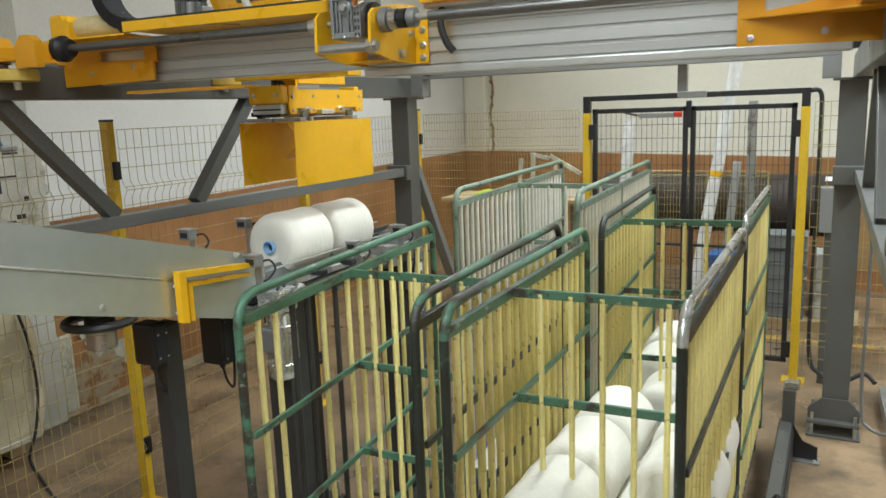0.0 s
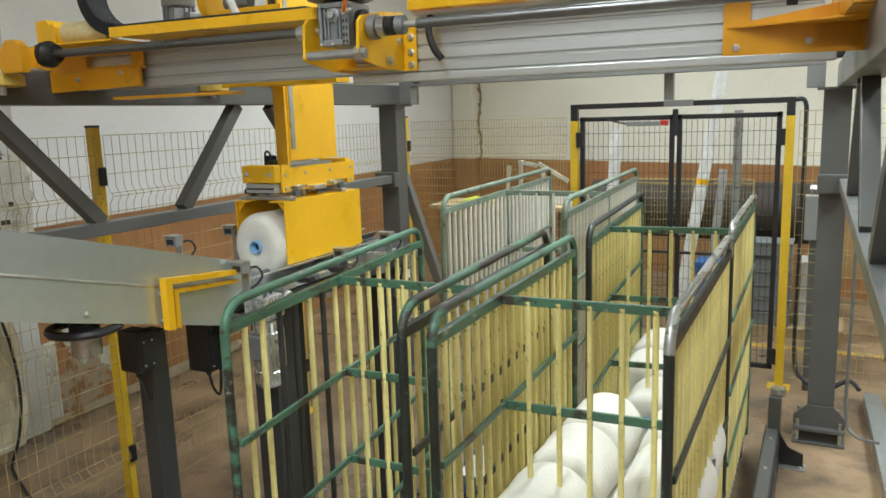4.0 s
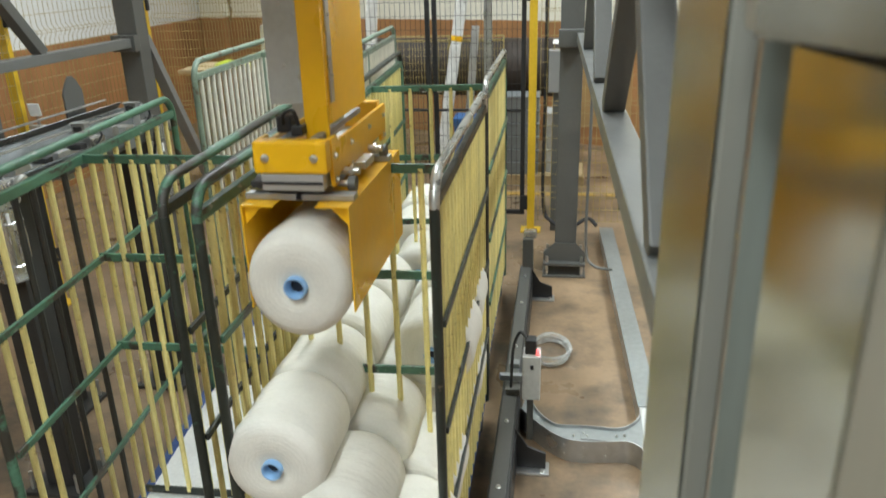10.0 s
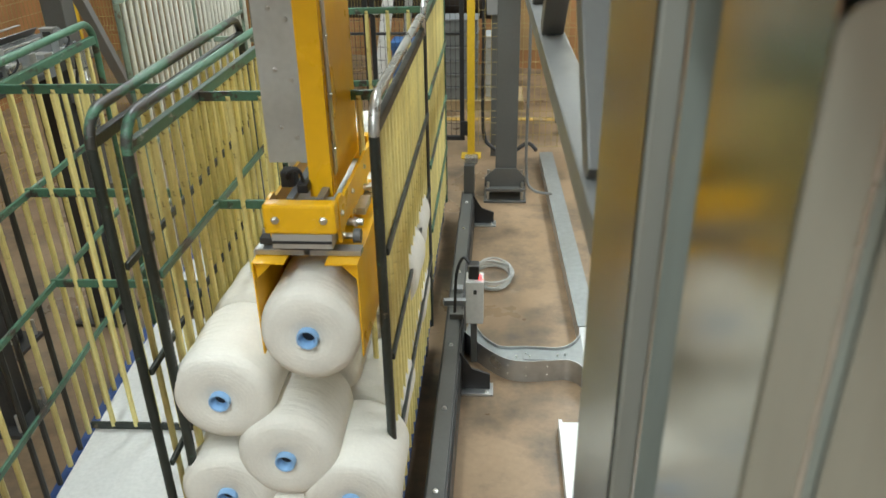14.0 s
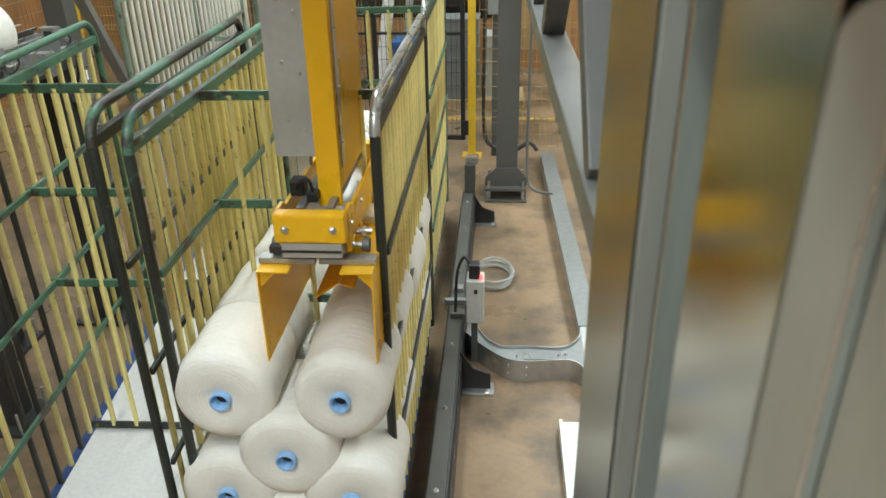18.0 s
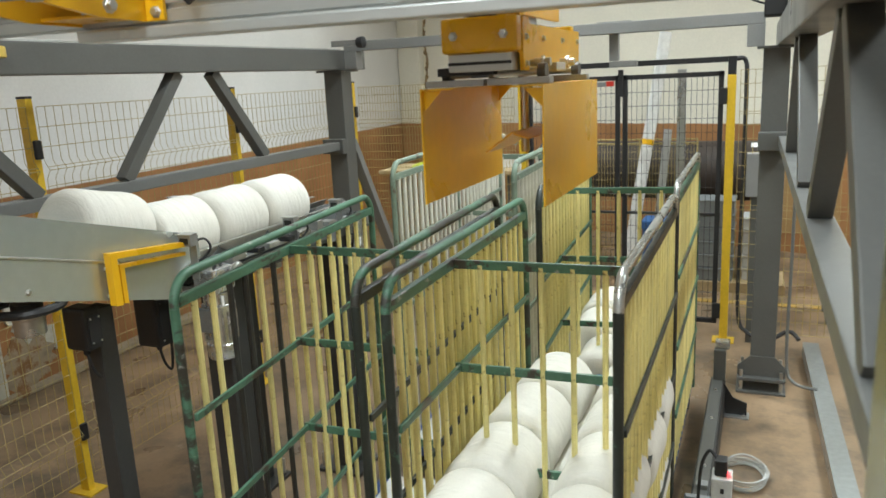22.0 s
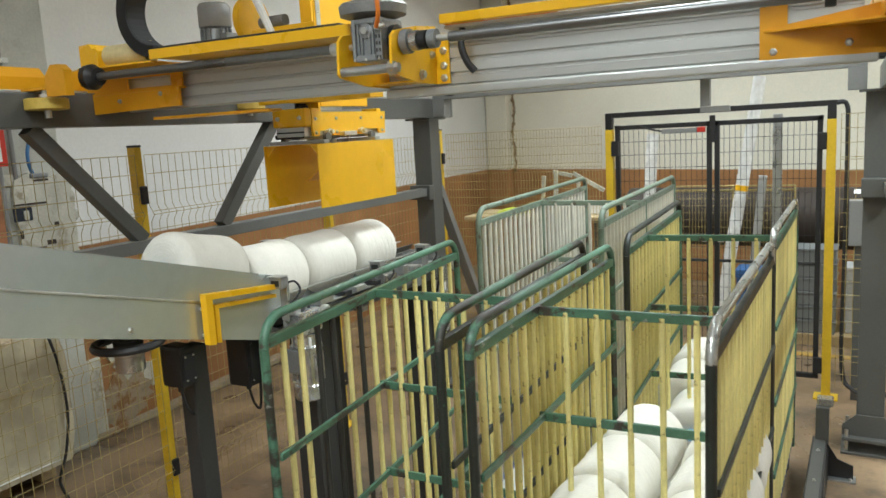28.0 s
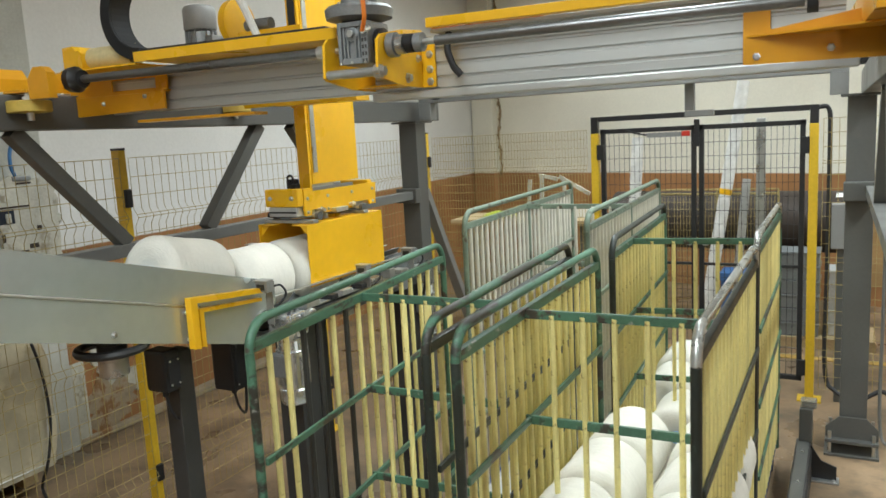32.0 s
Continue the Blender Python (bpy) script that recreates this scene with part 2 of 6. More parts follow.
M["bar"] = surface("pale_yellow_bar_paint", (0.85, 0.745, 0.31), 0.48, grain=(60, 0.06), blotch=(7, 0.12), wear=(14, 0.585, (0.30, 0.21, 0.07)), bump=0.15, vary=0.12, wear2=(10, 0.625, (0.10, 0.06, 0.025), 0.04))
M["bar_dark"] = surface("blackened_bar", (0.035, 0.035, 0.032), 0.5, bump=0.12)
M["bar_white"] = surface("ivory_bar_paint", (0.66, 0.64, 0.55), 0.5, grain=(60, 0.06), blotch=(7, 0.10), wear=(9, 0.68, (0.30, 0.24, 0.15)), bump=0.12, vary=0.06)
M["deck"] = surface("white_deck_board", (0.66, 0.66, 0.645), 0.5, blotch=(4, 0.07), bump=0.05)
M["blue"] = surface("blue_rim_paint", (0.03, 0.085, 0.28), 0.45, bump=0.05)
M["yarn"] = yarn_material()
M["core"] = surface("light_blue_plastic_tube", (0.27, 0.47, 0.74), 0.4, bump=0.02)
# near-black that paints the shade inside tubes and holes
M["hole_shade"] = surface("painted_hole_shade", (0.012, 0.018, 0.03), 0.7, bump=0.0)
M["wire"] = surface("yellow_coated_wire", (0.41, 0.32, 0.12), 0.45, bump=0.0)
M["sensor_grey"] = surface("dull_sensor_housing", (0.30, 0.305, 0.30), 0.4, metal=0.4, bump=0.03)
M["box_grey"] = surface("light_grey_plastic", (0.55, 0.56, 0.55), 0.45, bump=0.03)
M["white_plastic"] = surface("white_plastic", (0.74, 0.74, 0.72), 0.4, bump=0.03)
M["red"] = surface("red_plastic", (0.55, 0.035, 0.02), 0.4, bump=0.02)
M["clear"] = surface("clear_hose", (0.86, 0.88, 0.87), 0.15, bump=0.03)
M["clear"].node_tree.nodes["Principled BSDF"].inputs["Transmission Weight"].default_value = 0.72
M["clear"].node_tree.nodes["Principled BSDF"].inputs["IOR"].default_value = 1.25
M["wheel"] = surface("ochre_polyurethane", (0.62, 0.44, 0.09), 0.5, blotch=(10, 0.10), bump=0.05)
M["hose_orange"] = surface("orange_cable", (0.75, 0.20, 0.02), 0.45, bump=0.0)
M["pipe_brown"] = surface("dark_brown_pipe", (0.040, 0.027, 0.019), 0.66, blotch=(2, 0.25), bump=0.08)
M["wrap"] = surface("white_plastic_wrap", (0.72, 0.72, 0.70), 0.35, grain=(22, 0.12), blotch=(8, 0.18), bump=0.5)
M["crate"] = surface("grey_plastic_crate", (0.20, 0.215, 0.22), 0.45, bump=0.05)
M["blue_crate"] = surface("blue_plastic_crate", (0.05, 0.14, 0.34), 0.45, bump=0.05)
M["card"] = surface("brown_cardboard", (0.40, 0.25, 0.11), 0.8, bump=0.1)
M["sack"] = surface("woven_translucent_sack", (0.60, 0.55, 0.40), 0.26, grain=(11, 0.10), blotch=(4, 0.25), wear=(5, 0.55, (0.42, 0.34, 0.18), 0.2), bump=0.9, coat=0.3)
M["lime"] = surface("lime_green_plastic", (0.52, 0.60, 0.04), 0.5, bump=0.03)
M["wood"] = surface("pale_wood", (0.48, 0.36, 0.20), 0.7, grain=(30, 0.2), stretch=(1, 6, 6), bump=0.15)
M["line"] = surface("yellow_floor_paint", (0.46, 0.29, 0.06), 0.6, wear=(9, 0.50, (0.27, 0.19, 0.12), 0.12), bump=0.05)
M["copper"] = surface("blue_hose", (0.05, 0.18, 0.40), 0.45, bump=0.02)
M["paper"] = surface("white_paper", (0.78, 0.78, 0.77), 0.8, bump=0.0)


def glowing(name, colour, strength):
    m = bpy.data.materials.new(name)
    m.use_nodes = True
    bs = m.node_tree.nodes["Principled BSDF"]
    bs.inputs["Base Color"].default_value = (*colour, 1)
    bs.inputs["Emission Color"].default_value = (*colour, 1)
    bs.inputs["Emission Strength"].default_value = strength
    return m


M["diffuser"] = glowing("lamp_diffuser", (1.0, 0.97, 0.92), 6.0)
M["led"] = glowing("red_led", (1.0, 0.05, 0.05), 5.0)


# ---------------------------------------------------------------- building blocks
def finish(name, bm, material, smooth=False):
    me = bpy.data.meshes.new(name)
    bmesh.ops.recalc_face_normals(bm, faces=bm.faces)
    bm.to_mesh(me)
    bm.free()
    me.materials.append(M[material])
    if smooth:
        me.shade_smooth()
        me.set_sharp_from_angle(angle=radians(40))
    return me


def part(name, bm, material, parent, label="", smooth=False):
    """One mesh object under a thing or a part."""
    ob = new(name, finish(name, bm, material, smooth))
    ob.parent = parent
    if label:
        tagged(ob, label)
    return ob


def thing(name, label, category, group="", at=None, kind=""):
    ob = new(name)
    ob.empty_display_size = 0.1
    if at is not None:
        ob.matrix_world = at
    return tagged(ob, label, category, group, kind)


def solo(name, bm, material, label="", category="", group="", kind="", smooth=False):
    return tagged(new(name, finish(name, bm, material, smooth)), label, category, group, kind)


def box(bm, x0, x1, y0, y1, z0, z1, bevel=0.0, turn=None):
    g = bmesh.ops.create_cube(bm, size=1.0)
    vs = g["verts"]
    for v in vs:
        v.co = Vector(((x0 + x1) / 2 + v.co.x * (x1 - x0), (y0 + y1) / 2 + v.co.y * (y1 - y0), (z0 + z1) / 2 + v.co.z * (z1 - z0)))
    if bevel:
        es = list({e for v in vs for e in v.link_edges})
        r = bmesh.ops.bevel(bm, geom=es, offset=bevel, segments=2, affect="EDGES", profile=0.6)
        vs = list({v for f in r["faces"] for v in f.verts} | {v for v in vs if v.is_valid})
    if turn is not None:
        bmesh.ops.transform(bm, matrix=turn, verts=vs)
    return bm


def B(*a, **k):
    return box(bmesh.new(), *a, **k)


def rod(bm, a, b, r, seg=12, r2=None):
    a, b = Vector(a), Vector(b)
    g = bmesh.ops.create_cone(bm, cap_ends=True, segments=seg, radius1=r, radius2=r if r2 is None else r2, depth=(b - a).length)
    m = Matrix.Translation((a + b) / 2) @ (b - a).to_track_quat("Z", "Y").to_matrix().to_4x4()
    bmesh.ops.transform(bm, matrix=m, verts=g["verts"])
    return bm


def R(*a, **k):
    return rod(bmesh.new(), *a, **k)


def beam(bm, a, b, w, h, up=(0, 0, 1), bevel=0.004):
    """A rectangular member from a to b, w wide and h high."""
    a, b = Vector(a), Vector(b)
    d = (b - a).normalized()
    s = d.cross(Vector(up)).normalized()
    u = s.cross(d)
    m = Matrix((( *s, 0), (*d, 0), (*u, 0), (0, 0, 0, 1))).transposed()
    m.translation = (a + b) / 2
    L = (b - a).length
    return box(bm, -w / 2, w / 2, -L / 2, L / 2, -h / 2, h / 2, bevel, m)


def Bm(*a, **k):
    return beam(bmesh.new(), *a, **k)


def sweep(bm, pts, r, seg=8, closed=False, flat=1.0):
    """A tube along a polyline; flat squeezes the section along its second axis."""
    pts = [Vector(p) for p in pts]
    n = len(pts)
    up = None
    rings = []
    for i, p in enumerate(pts):
        if closed:
            d = (pts[(i + 1) % n] - pts[i - 1]).normalized()
        else:
            d = (pts[min(i + 1, n - 1)] - pts[max(i - 1, 0)]).normalized()
        if up is None:
            up = Vector((0, 0, 1)) if abs(d.z) < 0.9 else Vector((1, 0, 0))
        s = d.cross(up).normalized()
        up = s.cross(d).normalized()
        rings.append([bm.verts.new(p + s * (r * math.cos(2 * math.pi * k / seg)) + up * (r * flat * math.sin(2 * math.pi * k / seg))) for k in range(seg)])
    for i in range(n if closed else n - 1):
        a, b = rings[i], rings[(i + 1) % n]
        for k in range(seg):
            bm.faces.new((a[k], a[(k + 1) % seg], b[(k + 1) % seg], b[k]))
    if not closed:
        bm.faces.new(rings[0][::-1])
        bm.faces.new(rings[-1])
    return bm


def curve_points(pts, step=6):
    """A smooth run of points through the given ones."""
    pts = [Vector(p) for p in pts]
    out = []
    for i in range(len(pts) - 1):
        p0, p1, p2, p3 = pts[max(i - 1, 0)], pts[i], pts[i + 1], pts[min(i + 2, len(pts) - 1)]
        for k in range(step):
            t = k / step
            out.append(0.5 * ((2 * p1) + (p2 - p0) * t + (2 * p0 - 5 * p1 + 4 * p2 - p3) * t * t + (3 * p1 - p0 - 3 * p2 + p3) * t ** 3))
    out.append(pts[-1])
    return out


def lathe(bm, prof, seg=32, axis="y"):
    """A body of revolution from (distance along the axis, radius) pairs."""
    rings = []
    for d, r in prof:
        ring = []
        for k in range(seg):
            a = 2 * math.pi * k / seg
            ring.append(bm.verts.new((r * math.cos(a), d, r * math.sin(a)) if axis == "y" else (r * math.cos(a), r * math.sin(a), d) if axis == "z" else (d, r * math.cos(a), r * math.sin(a))))
        rings.append(ring)
    for a, b in zip(rings, rings[1:]):
        for k in range(seg):
            bm.faces.new((a[k], a[(k + 1) % seg], b[(k + 1) % seg], b[k]))
    bm.faces.new(rings[0][::-1])
    bm.faces.new(rings[-1])
    return bm


def outline(bm, pts, a, b, axis="x"):
    """A plate: a flat outline of (u, v) pairs thickened from a to b along an axis."""
    def place(u, v, d):
        return (d, u, v) if axis == "x" else (u, d, v) if axis == "y" else (u, v, d)
    lo, hi = [bm.verts.new(place(u, v, a)) for u, v in pts], [bm.verts.new(place(u, v, b)) for u, v in pts]
    n = len(pts)
    for k in range(n):
        bm.faces.new((lo[k], lo[(k + 1) % n], hi[(k + 1) % n], hi[k]))
    bm.faces.new(lo[::-1])
    bm.faces.new(hi)
    return bm


BOLT = finish("bolt", lathe(bmesh.new(), [(-0.009, 0.0105), (0.0, 0.0105), (0.001, 0.0075), (0.006, 0.0075), (0.007, 0.006)], 6, "y"), "zinc")


def bolt(parent, x, y, z, turn=(0, 0, 0), size=1.0):
    """A hexagon bolt whose head points along its own y."""
    ob = new("bolt", BOLT)
    ob.parent = parent
    ob.matrix_local = pose(x, y, z, *turn) @ Matrix.Scale(size, 4)
    return ob


# ---------------------------------------------------------------- the hall
def wall_y(x):
    return 9.30 - 0.36 * x


def wall_x(y):
    return -4.62 - 0.065 * y


solo("floor", B(-9, 7, -6.2, 14, -0.12, 0), "floor", "worn brown concrete floor with dark stains", "floor", kind="structure")
bm = bmesh.new()
outline(bm, [(wall_x(-6.2), -6.2), (wall_x(11.5), 11.5), (wall_x(11.5) - 0.25, 11.5), (wall_x(-6.2) - 0.25, -6.2)], -0.1, 5.1, "z")
solo("wall_west", bm, "wall_left", "white wall with a brown painted dado", "wall", kind="structure")
bm = bmesh.new()
outline(bm, [(-5.6, wall_y(-5.6)), (6.2, wall_y(6.2)), (6.2, wall_y(6.2) + 0.3), (-5.6, wall_y(-5.6) + 0.3)], -0.1, 5.1, "z")
solo("wall_north", bm, "wall_back", "cream wall with a brown painted dado", "wall", kind="structure")
solo("wall_east", B(5.6, 5.8, -6.2, 8.2, -0.1, 5.1), "wall_left", "white wall with a brown painted dado", "wall", kind="structure")
solo("wall_south", B(-4.6, 5.8, -6.2, -6.0, -0.1, 5.1), "wall_left", "white wall with a brown painted dado", "wall", kind="structure")
solo("ceiling", B(-9, 7, -6.2, 14, CEILING, CEILING + 0.15), "ceiling", "plain pale hall ceiling", "ceiling", kind="structure")
# pilasters on the north and west walls
bm = bmesh.new()
px = -5.02
outline(bm, [(px - 0.30, wall_y(px - 0.30) - 0.18), (px + 0.12, wall_y(px + 0.12) - 0.18), (px + 0.12, wall_y(px + 0.12) + 0.02), (px - 0.30, wall_y(px - 0.30) + 0.02)], 0, 4.89, "z")
solo("wall_pilaster", bm, "wall_back", "cream pilaster with a brown dado in the wall corner", "pilaster", kind="structure")
bm = bmesh.new()
box(bm, -5.2, -4.80, 2.34, 3.27, 0, 4.88, 0.012)
solo("wall_pilaster", bm, "wall_grey", "grey-green plastered pilaster with crumbling base", "pilaster", kind="structure")
# broken masonry with a small open hole and bare brick on the pilaster
patch = thing("broken_wall_patch", "crumbling masonry patch with a small open hole in the wall", "wall patch", kind="structure")
random.seed(4)
pts = []
for k in range(26):
    a = 2 * math.pi * k / 26
    pts.append((2.99 + 0.20 * max(-1, min(1, 1.35 * math.cos(a))) * random.uniform(0.9, 1.08), 1.66 + 0.31 * max(-1, min(1, 1.35 * math.sin(a))) * random.uniform(0.92, 1.06)))
part("plaster", outline(bmesh.new(), pts, -4.64, -4.585, "x"), "plaster", patch)
# no opening is cut: a dark plate paints the hole's shade
part("niche", B(-4.59, -4.581, 2.765, 2.885, 1.685, 1.775, 0.003), "hole_shade", patch, "dark plate painting the shade of an open hole")
part("loose_stone", B(-4.583, -4.572, 2.825, 2.86, 1.69, 1.75, 0.008), "plaster", patch)
part("slot", B(-4.586, -4.580, 2.77, 2.99, 1.782, 1.793, 0.002), "pipe_brown", patch, "dark crack over the hole")
part("bare_brick", B(-4.63, -4.585, 2.58, 2.72, 1.40, 1.90, 0.01), "brick", patch, "bare red brick")
part("lintel_stone", B(-4.63, -4.60, 2.55, 2.83, 1.905, 1.98, 0.012), "plaster", patch)
for yy, zz, w, h in ((3.04, 1.64, 0.03, 0.03), (2.90, 1.50, 0.10, 0.02), (2.99, 1.53, 0.06, 0.03), (2.97, 1.93, 0.10, 0.012), (2.80, 1.60, 0.02, 0.05)):
    part("chip", B(-4.586, -4.580, yy - w / 2, yy + w / 2, zz - h / 2, zz + h / 2, 0.002), "pipe_brown", patch)
for yy, zz, w, h in ((3.17, 1.80, 0.06, 0.11), (3.185, 1.68, 0.05, 0.07), (3.165, 1.57, 0.04, 0.09), (3.17, 1.91, 0.04, 0.07), (2.92, 1.44, 0.12, 0.06), (3.08, 1.47, 0.09, 0.07)):
    lump = bmesh.new()
    bmesh.ops.create_icosphere(lump, subdivisions=2, radius=0.5)
    for v in lump.verts:
        q = noise.noise(v.co * 3 + Vector((yy * 9, zz * 7, 0)))
        v.co = Vector((-4.60 + v.co.x * 0.035, yy + v.co.y * w * (1 + 0.6 * q), zz + v.co.z * h * (1 + 0.6 * q)))
    part("plaster_lump", lump, "plaster", patch)
pts = []
for k in range(26):
    a = 2 * math.pi * k / 26
    pts.append((3.58 + 0.23 * math.cos(a) * random.uniform(0.65, 1.15), 0.25 + 0.26 * math.sin(a) * random.uniform(0.7, 1.0)))
part("plaster", outline(bmesh.new(), pts, -4.96, -4.838, "x"), "plaster_low", patch, "pale crumbling plaster near the floor")
part("plaster", B(-4.90, -4.826, 3.275, 3.40, 0.0, 0.62, 0.02), "plaster", patch, "pale plaster base beside the pilaster")
for yy, zz, w, h in ((3.62, 0.50, 0.10, 0.12), (3.80, 0.38, 0.12, 0.08), (3.95, 0.28, 0.16, 0.06), (3.50, 0.62, 0.06, 0.09), (4.15, 0.20, 0.20, 0.05)):
    pts = [(yy + w * math.cos(2 * math.pi * k / 14) * random.uniform(0.6, 1.2), zz + h * math.sin(2 * math.pi * k / 14) * random.uniform(0.6, 1.2)) for k in range(14)]
    part("plaster", outline(bmesh.new(), pts, wall_x(yy) - 0.03, wall_x(yy) + 0.022, "x"), "plaster", patch, "pale plaster remnant on bare brick")
part("skirting_rubble", B(-4.95, -4.82, 3.3, 5.4, 0.0, 0.06, 0.015), "plaster_low", patch)
# pipe and hose on the west wall
pipe = thing("wall_conduit", "grey conduit running up the white wall", "conduit", kind="structure")
part("pipe", R((-4.60, 2.72, 1.5), (-4.60, 2.72, 4.8), 0.022), "steel_light", pipe, smooth=True)
part("pipe", R((-4.60, 2.82, 1.9), (-4.60, 2.82, 4.8), 0.014), "steel_light", pipe, smooth=True)
part("clip", B(-4.62, -4.57, 2.68, 2.86, 2.65, 2.68, 0.003), "zinc", pipe)
hose = thing("blue_air_hose", "blue air hose looped on the wall", "hose")
part("hose", sweep(bmesh.new(), curve_points([(-4.58, 2.98, 2.27), (-4.56, 2.90, 2.14), (-4.56, 2.89, 2.04), (-4.58, 2.92, 1.98)]), 0.011), "copper", hose, smooth=True)
part("valve", B(-4.66, -4.57, 2.90, 3.02, 1.945, 1.975, 0.008), "cast", hose)
# enlarged about the viewpoint onto the pilaster's face, to fit the camera's view
BACK = Matrix.Translation((0, 0, 2.1 - 2.1 * 1.039)) @ Matrix.Scale(1.039, 4)
for ob in (*pipe.children, *hose.children, *patch.children):
    if ob.parent != patch or max(v.co.z for v in ob.data.vertices) > 1.3:
        ob.matrix_basis = BACK @ ob.matrix_basis
sign = thing("wall_sign", "white sign board with a red border on the wall", "sign")
part("board", B(-4.62, -4.605, 2.45, 2.79, 2.03, 2.27, 0.003), "red", sign)
part("panel", B(-4.604, -4.601, 2.48, 2.755, 2.06, 2.24), "white_plastic", sign)
# stain line by the pilaster
crack = bmesh.new()
random.seed(21)
for k in range(46):
    z = 1.42 + 0.06 * k
    x = -4.85 + 0.02 * math.sin(k * 0.5) + random.uniform(-0.012, 0.012)
    w = random.uniform(0.008, 0.030)
    pts = [(x + w * math.cos(a) * random.uniform(0.6, 1.2), z + 0.045 * math.sin(a) * random.uniform(0.7, 1.3)) for a in [2 * math.pi * j / 9 for j in range(9)]]
    y = wall_y(x)
    outline(crack, pts, y - 0.012 - 0.0002 * k, y + 0.03, "y")
solo("wall_crack_trim", crack, "rust", "brown rusty stained joint beside the pilaster", "wall joint", kind="structure")

# ceiling lamps, assumed and out of view, added as housings for the area lights
def ceiling_lamp():
    t = thing("ceiling_light", "assumed long white ceiling luminaire, out of view", "ceiling light", "ceiling lights of the hall")
    part("housing", B(-0.25, 0.25, -1.25, 1.25, -0.17, -0.06, 0.01), "white_plastic", t)
    part("diffuser", B(-0.23, 0.23, -1.2, 1.2, -0.185, -0.172, 0.004), "diffuser", t)
    for sy in (-0.9, 0.9):
        part("hanger", R((0, sy, -0.06), (0, sy, 0.0), 0.008, 8), "zinc", t)
    return t


first = ceiling_lamp()
first.matrix_world = pose(*LAMP_PLACES[0], CEILING)
for lx, ly in LAMP_PLACES[1:]:
    copy_thing(first, pose(lx, ly, CEILING))


# ---------------------------------------------------------------- gantry frame
RX, LX, CY = 0.06, -2.975, 5.12
frame_r = thing("gantry_side_frame", "grey steel side frame of the gantry with braces", "machine frame", "gantry side frames")


def side_frame(f, x, xin, strut):
    """Rail, lower bar, end column and W braces of one side."""
    xc, x = x, x + xin
    part("rail", B(x - 0.07, x + 0.07, -1.2, 5.42, 2.20, 2.34, 0.006), "steel_grey" if strut else "steel_mid", f, "grey box-section rail")
    part("rail_strip", B(x - 0.025, x + 0.025, -1.2, 5.38, 2.341, 2.352, 0.002), "galv", f)
    part("lower_bar", B(x - 0.04, x + 0.04, 0.93 if xin > 0.1 else -1.2, CY - 0.02 if xin else CY - 0.06, 1.61, 1.67, 0.005), "steel_mid", f)
    for ya, yb in ((4.09, 3.65), (2.90, 3.36), (2.36, 1.78) if xin > 0.1 else (2.39, 1.90), (1.12, 1.69) if xin > 0.1 else (1.13, 1.60), (0.62, 0.12), (-0.65, -0.15)):
        if xin > 0.1 and ya < 1.0:
            continue
        part("brace", Bm((x, ya, 1.67), (x, yb, 2.20), 0.065, 0.065, up=(1, 0, 0)), "steel_grey", f)
    part("column", B(x - 0.075, x + 0.075, -1.0, -0.85, 0.0, 2.2, 0.006), "steel_grey", f)
    x = xc
    part("column", B(x - 0.075, x + 0.075, CY - 0.05, CY + 0.10, 0.10, 2.195, 0.006), "steel_grey", f)
    part("head_plate", B(x - 0.11, x + 0.11, CY - 0.10, CY + 0.15, 2.185, 2.199, 0.002), "steel_grey", f)
    part("bar_bracket", B(x - 0.085, x + 0.09, CY - 0.13, CY - 0.052, 1.58, 1.69, 0.006), "steel_grey", f)
    part("base_plate", B(x - 0.155, x + 0.145, CY - 0.13, CY + 0.17, 0.0, 0.016, 0.003), "steel_grey", f)
    part("base_plate", B(x - 0.15, x + 0.14, CY - 0.125, CY + 0.165, 0.085, 0.105, 0.003), "steel_grey", f)
    for sx, sy in ((-0.125, -0.10), (0.115, -0.10), (-0.125, 0.14), (0.115, 0.14)):
        part("levelling_bolt", R((x + sx, CY + sy, 0.01), (x + sx, CY + sy, 0.15), 0.011, 8), "zinc", f)
    bm = bmesh.new()
    outline(bm, [(x - 0.15, 0.105), (x - 0.15, 0.17), (x - 0.075, 0.24), (x + 0.075, 0.24), (x + 0.14, 0.17), (x + 0.14, 0.105)], CY - 0.075, CY - 0.062, "y")
    part("gusset", bm, "steel_grey", f)
    if strut:
        # lighter grey than the braces, for the light falling on the strut
        part("strut", Bm((x + 0.03, CY + 0.10, 1.66), (x + 0.03, CY + 1.0, 0.12), 0.06, 0.08, up=(1, 0, 0)), "steel_light", f)


side_frame(frame_r, RX, 0.13, False)
for ob in frame_r.children:
    if ob.name.split(".")[0] in ("rail", "rail_strip", "lower_bar", "brace"):
        ob.matrix_basis = pose(-0.008, 0, 0, 0, 0, 0.6) @ ob.matrix_basis
frame_l = thing("gantry_side_frame", "grey steel side frame of the gantry with braces", "machine frame", "gantry side frames")
side_frame(frame_l, LX - 0.025, 0.025, True)
tie = thing("gantry_tie_beam", "light grey tie beam across the far end", "beam")
part("tie", B(LX + 0.071, RX - 0.071, CY - 0.02, CY + 0.08, 2.33, 2.40, 0.004), "steel_light", tie)
for ex in (LX + 0.12, RX - 0.12):
    part("foot", B(ex - 0.05, ex + 0.05, CY - 0.02, CY + 0.08, 2.2, 2.33, 0.004), "steel_light", tie)
stopper = thing("limit_switch", "black limit switch on the rail end", "switch")
part("body", B(-0.02, 0.10, 4.78, 4.92, 2.353, 2.45, 0.012), "dark", stopper)
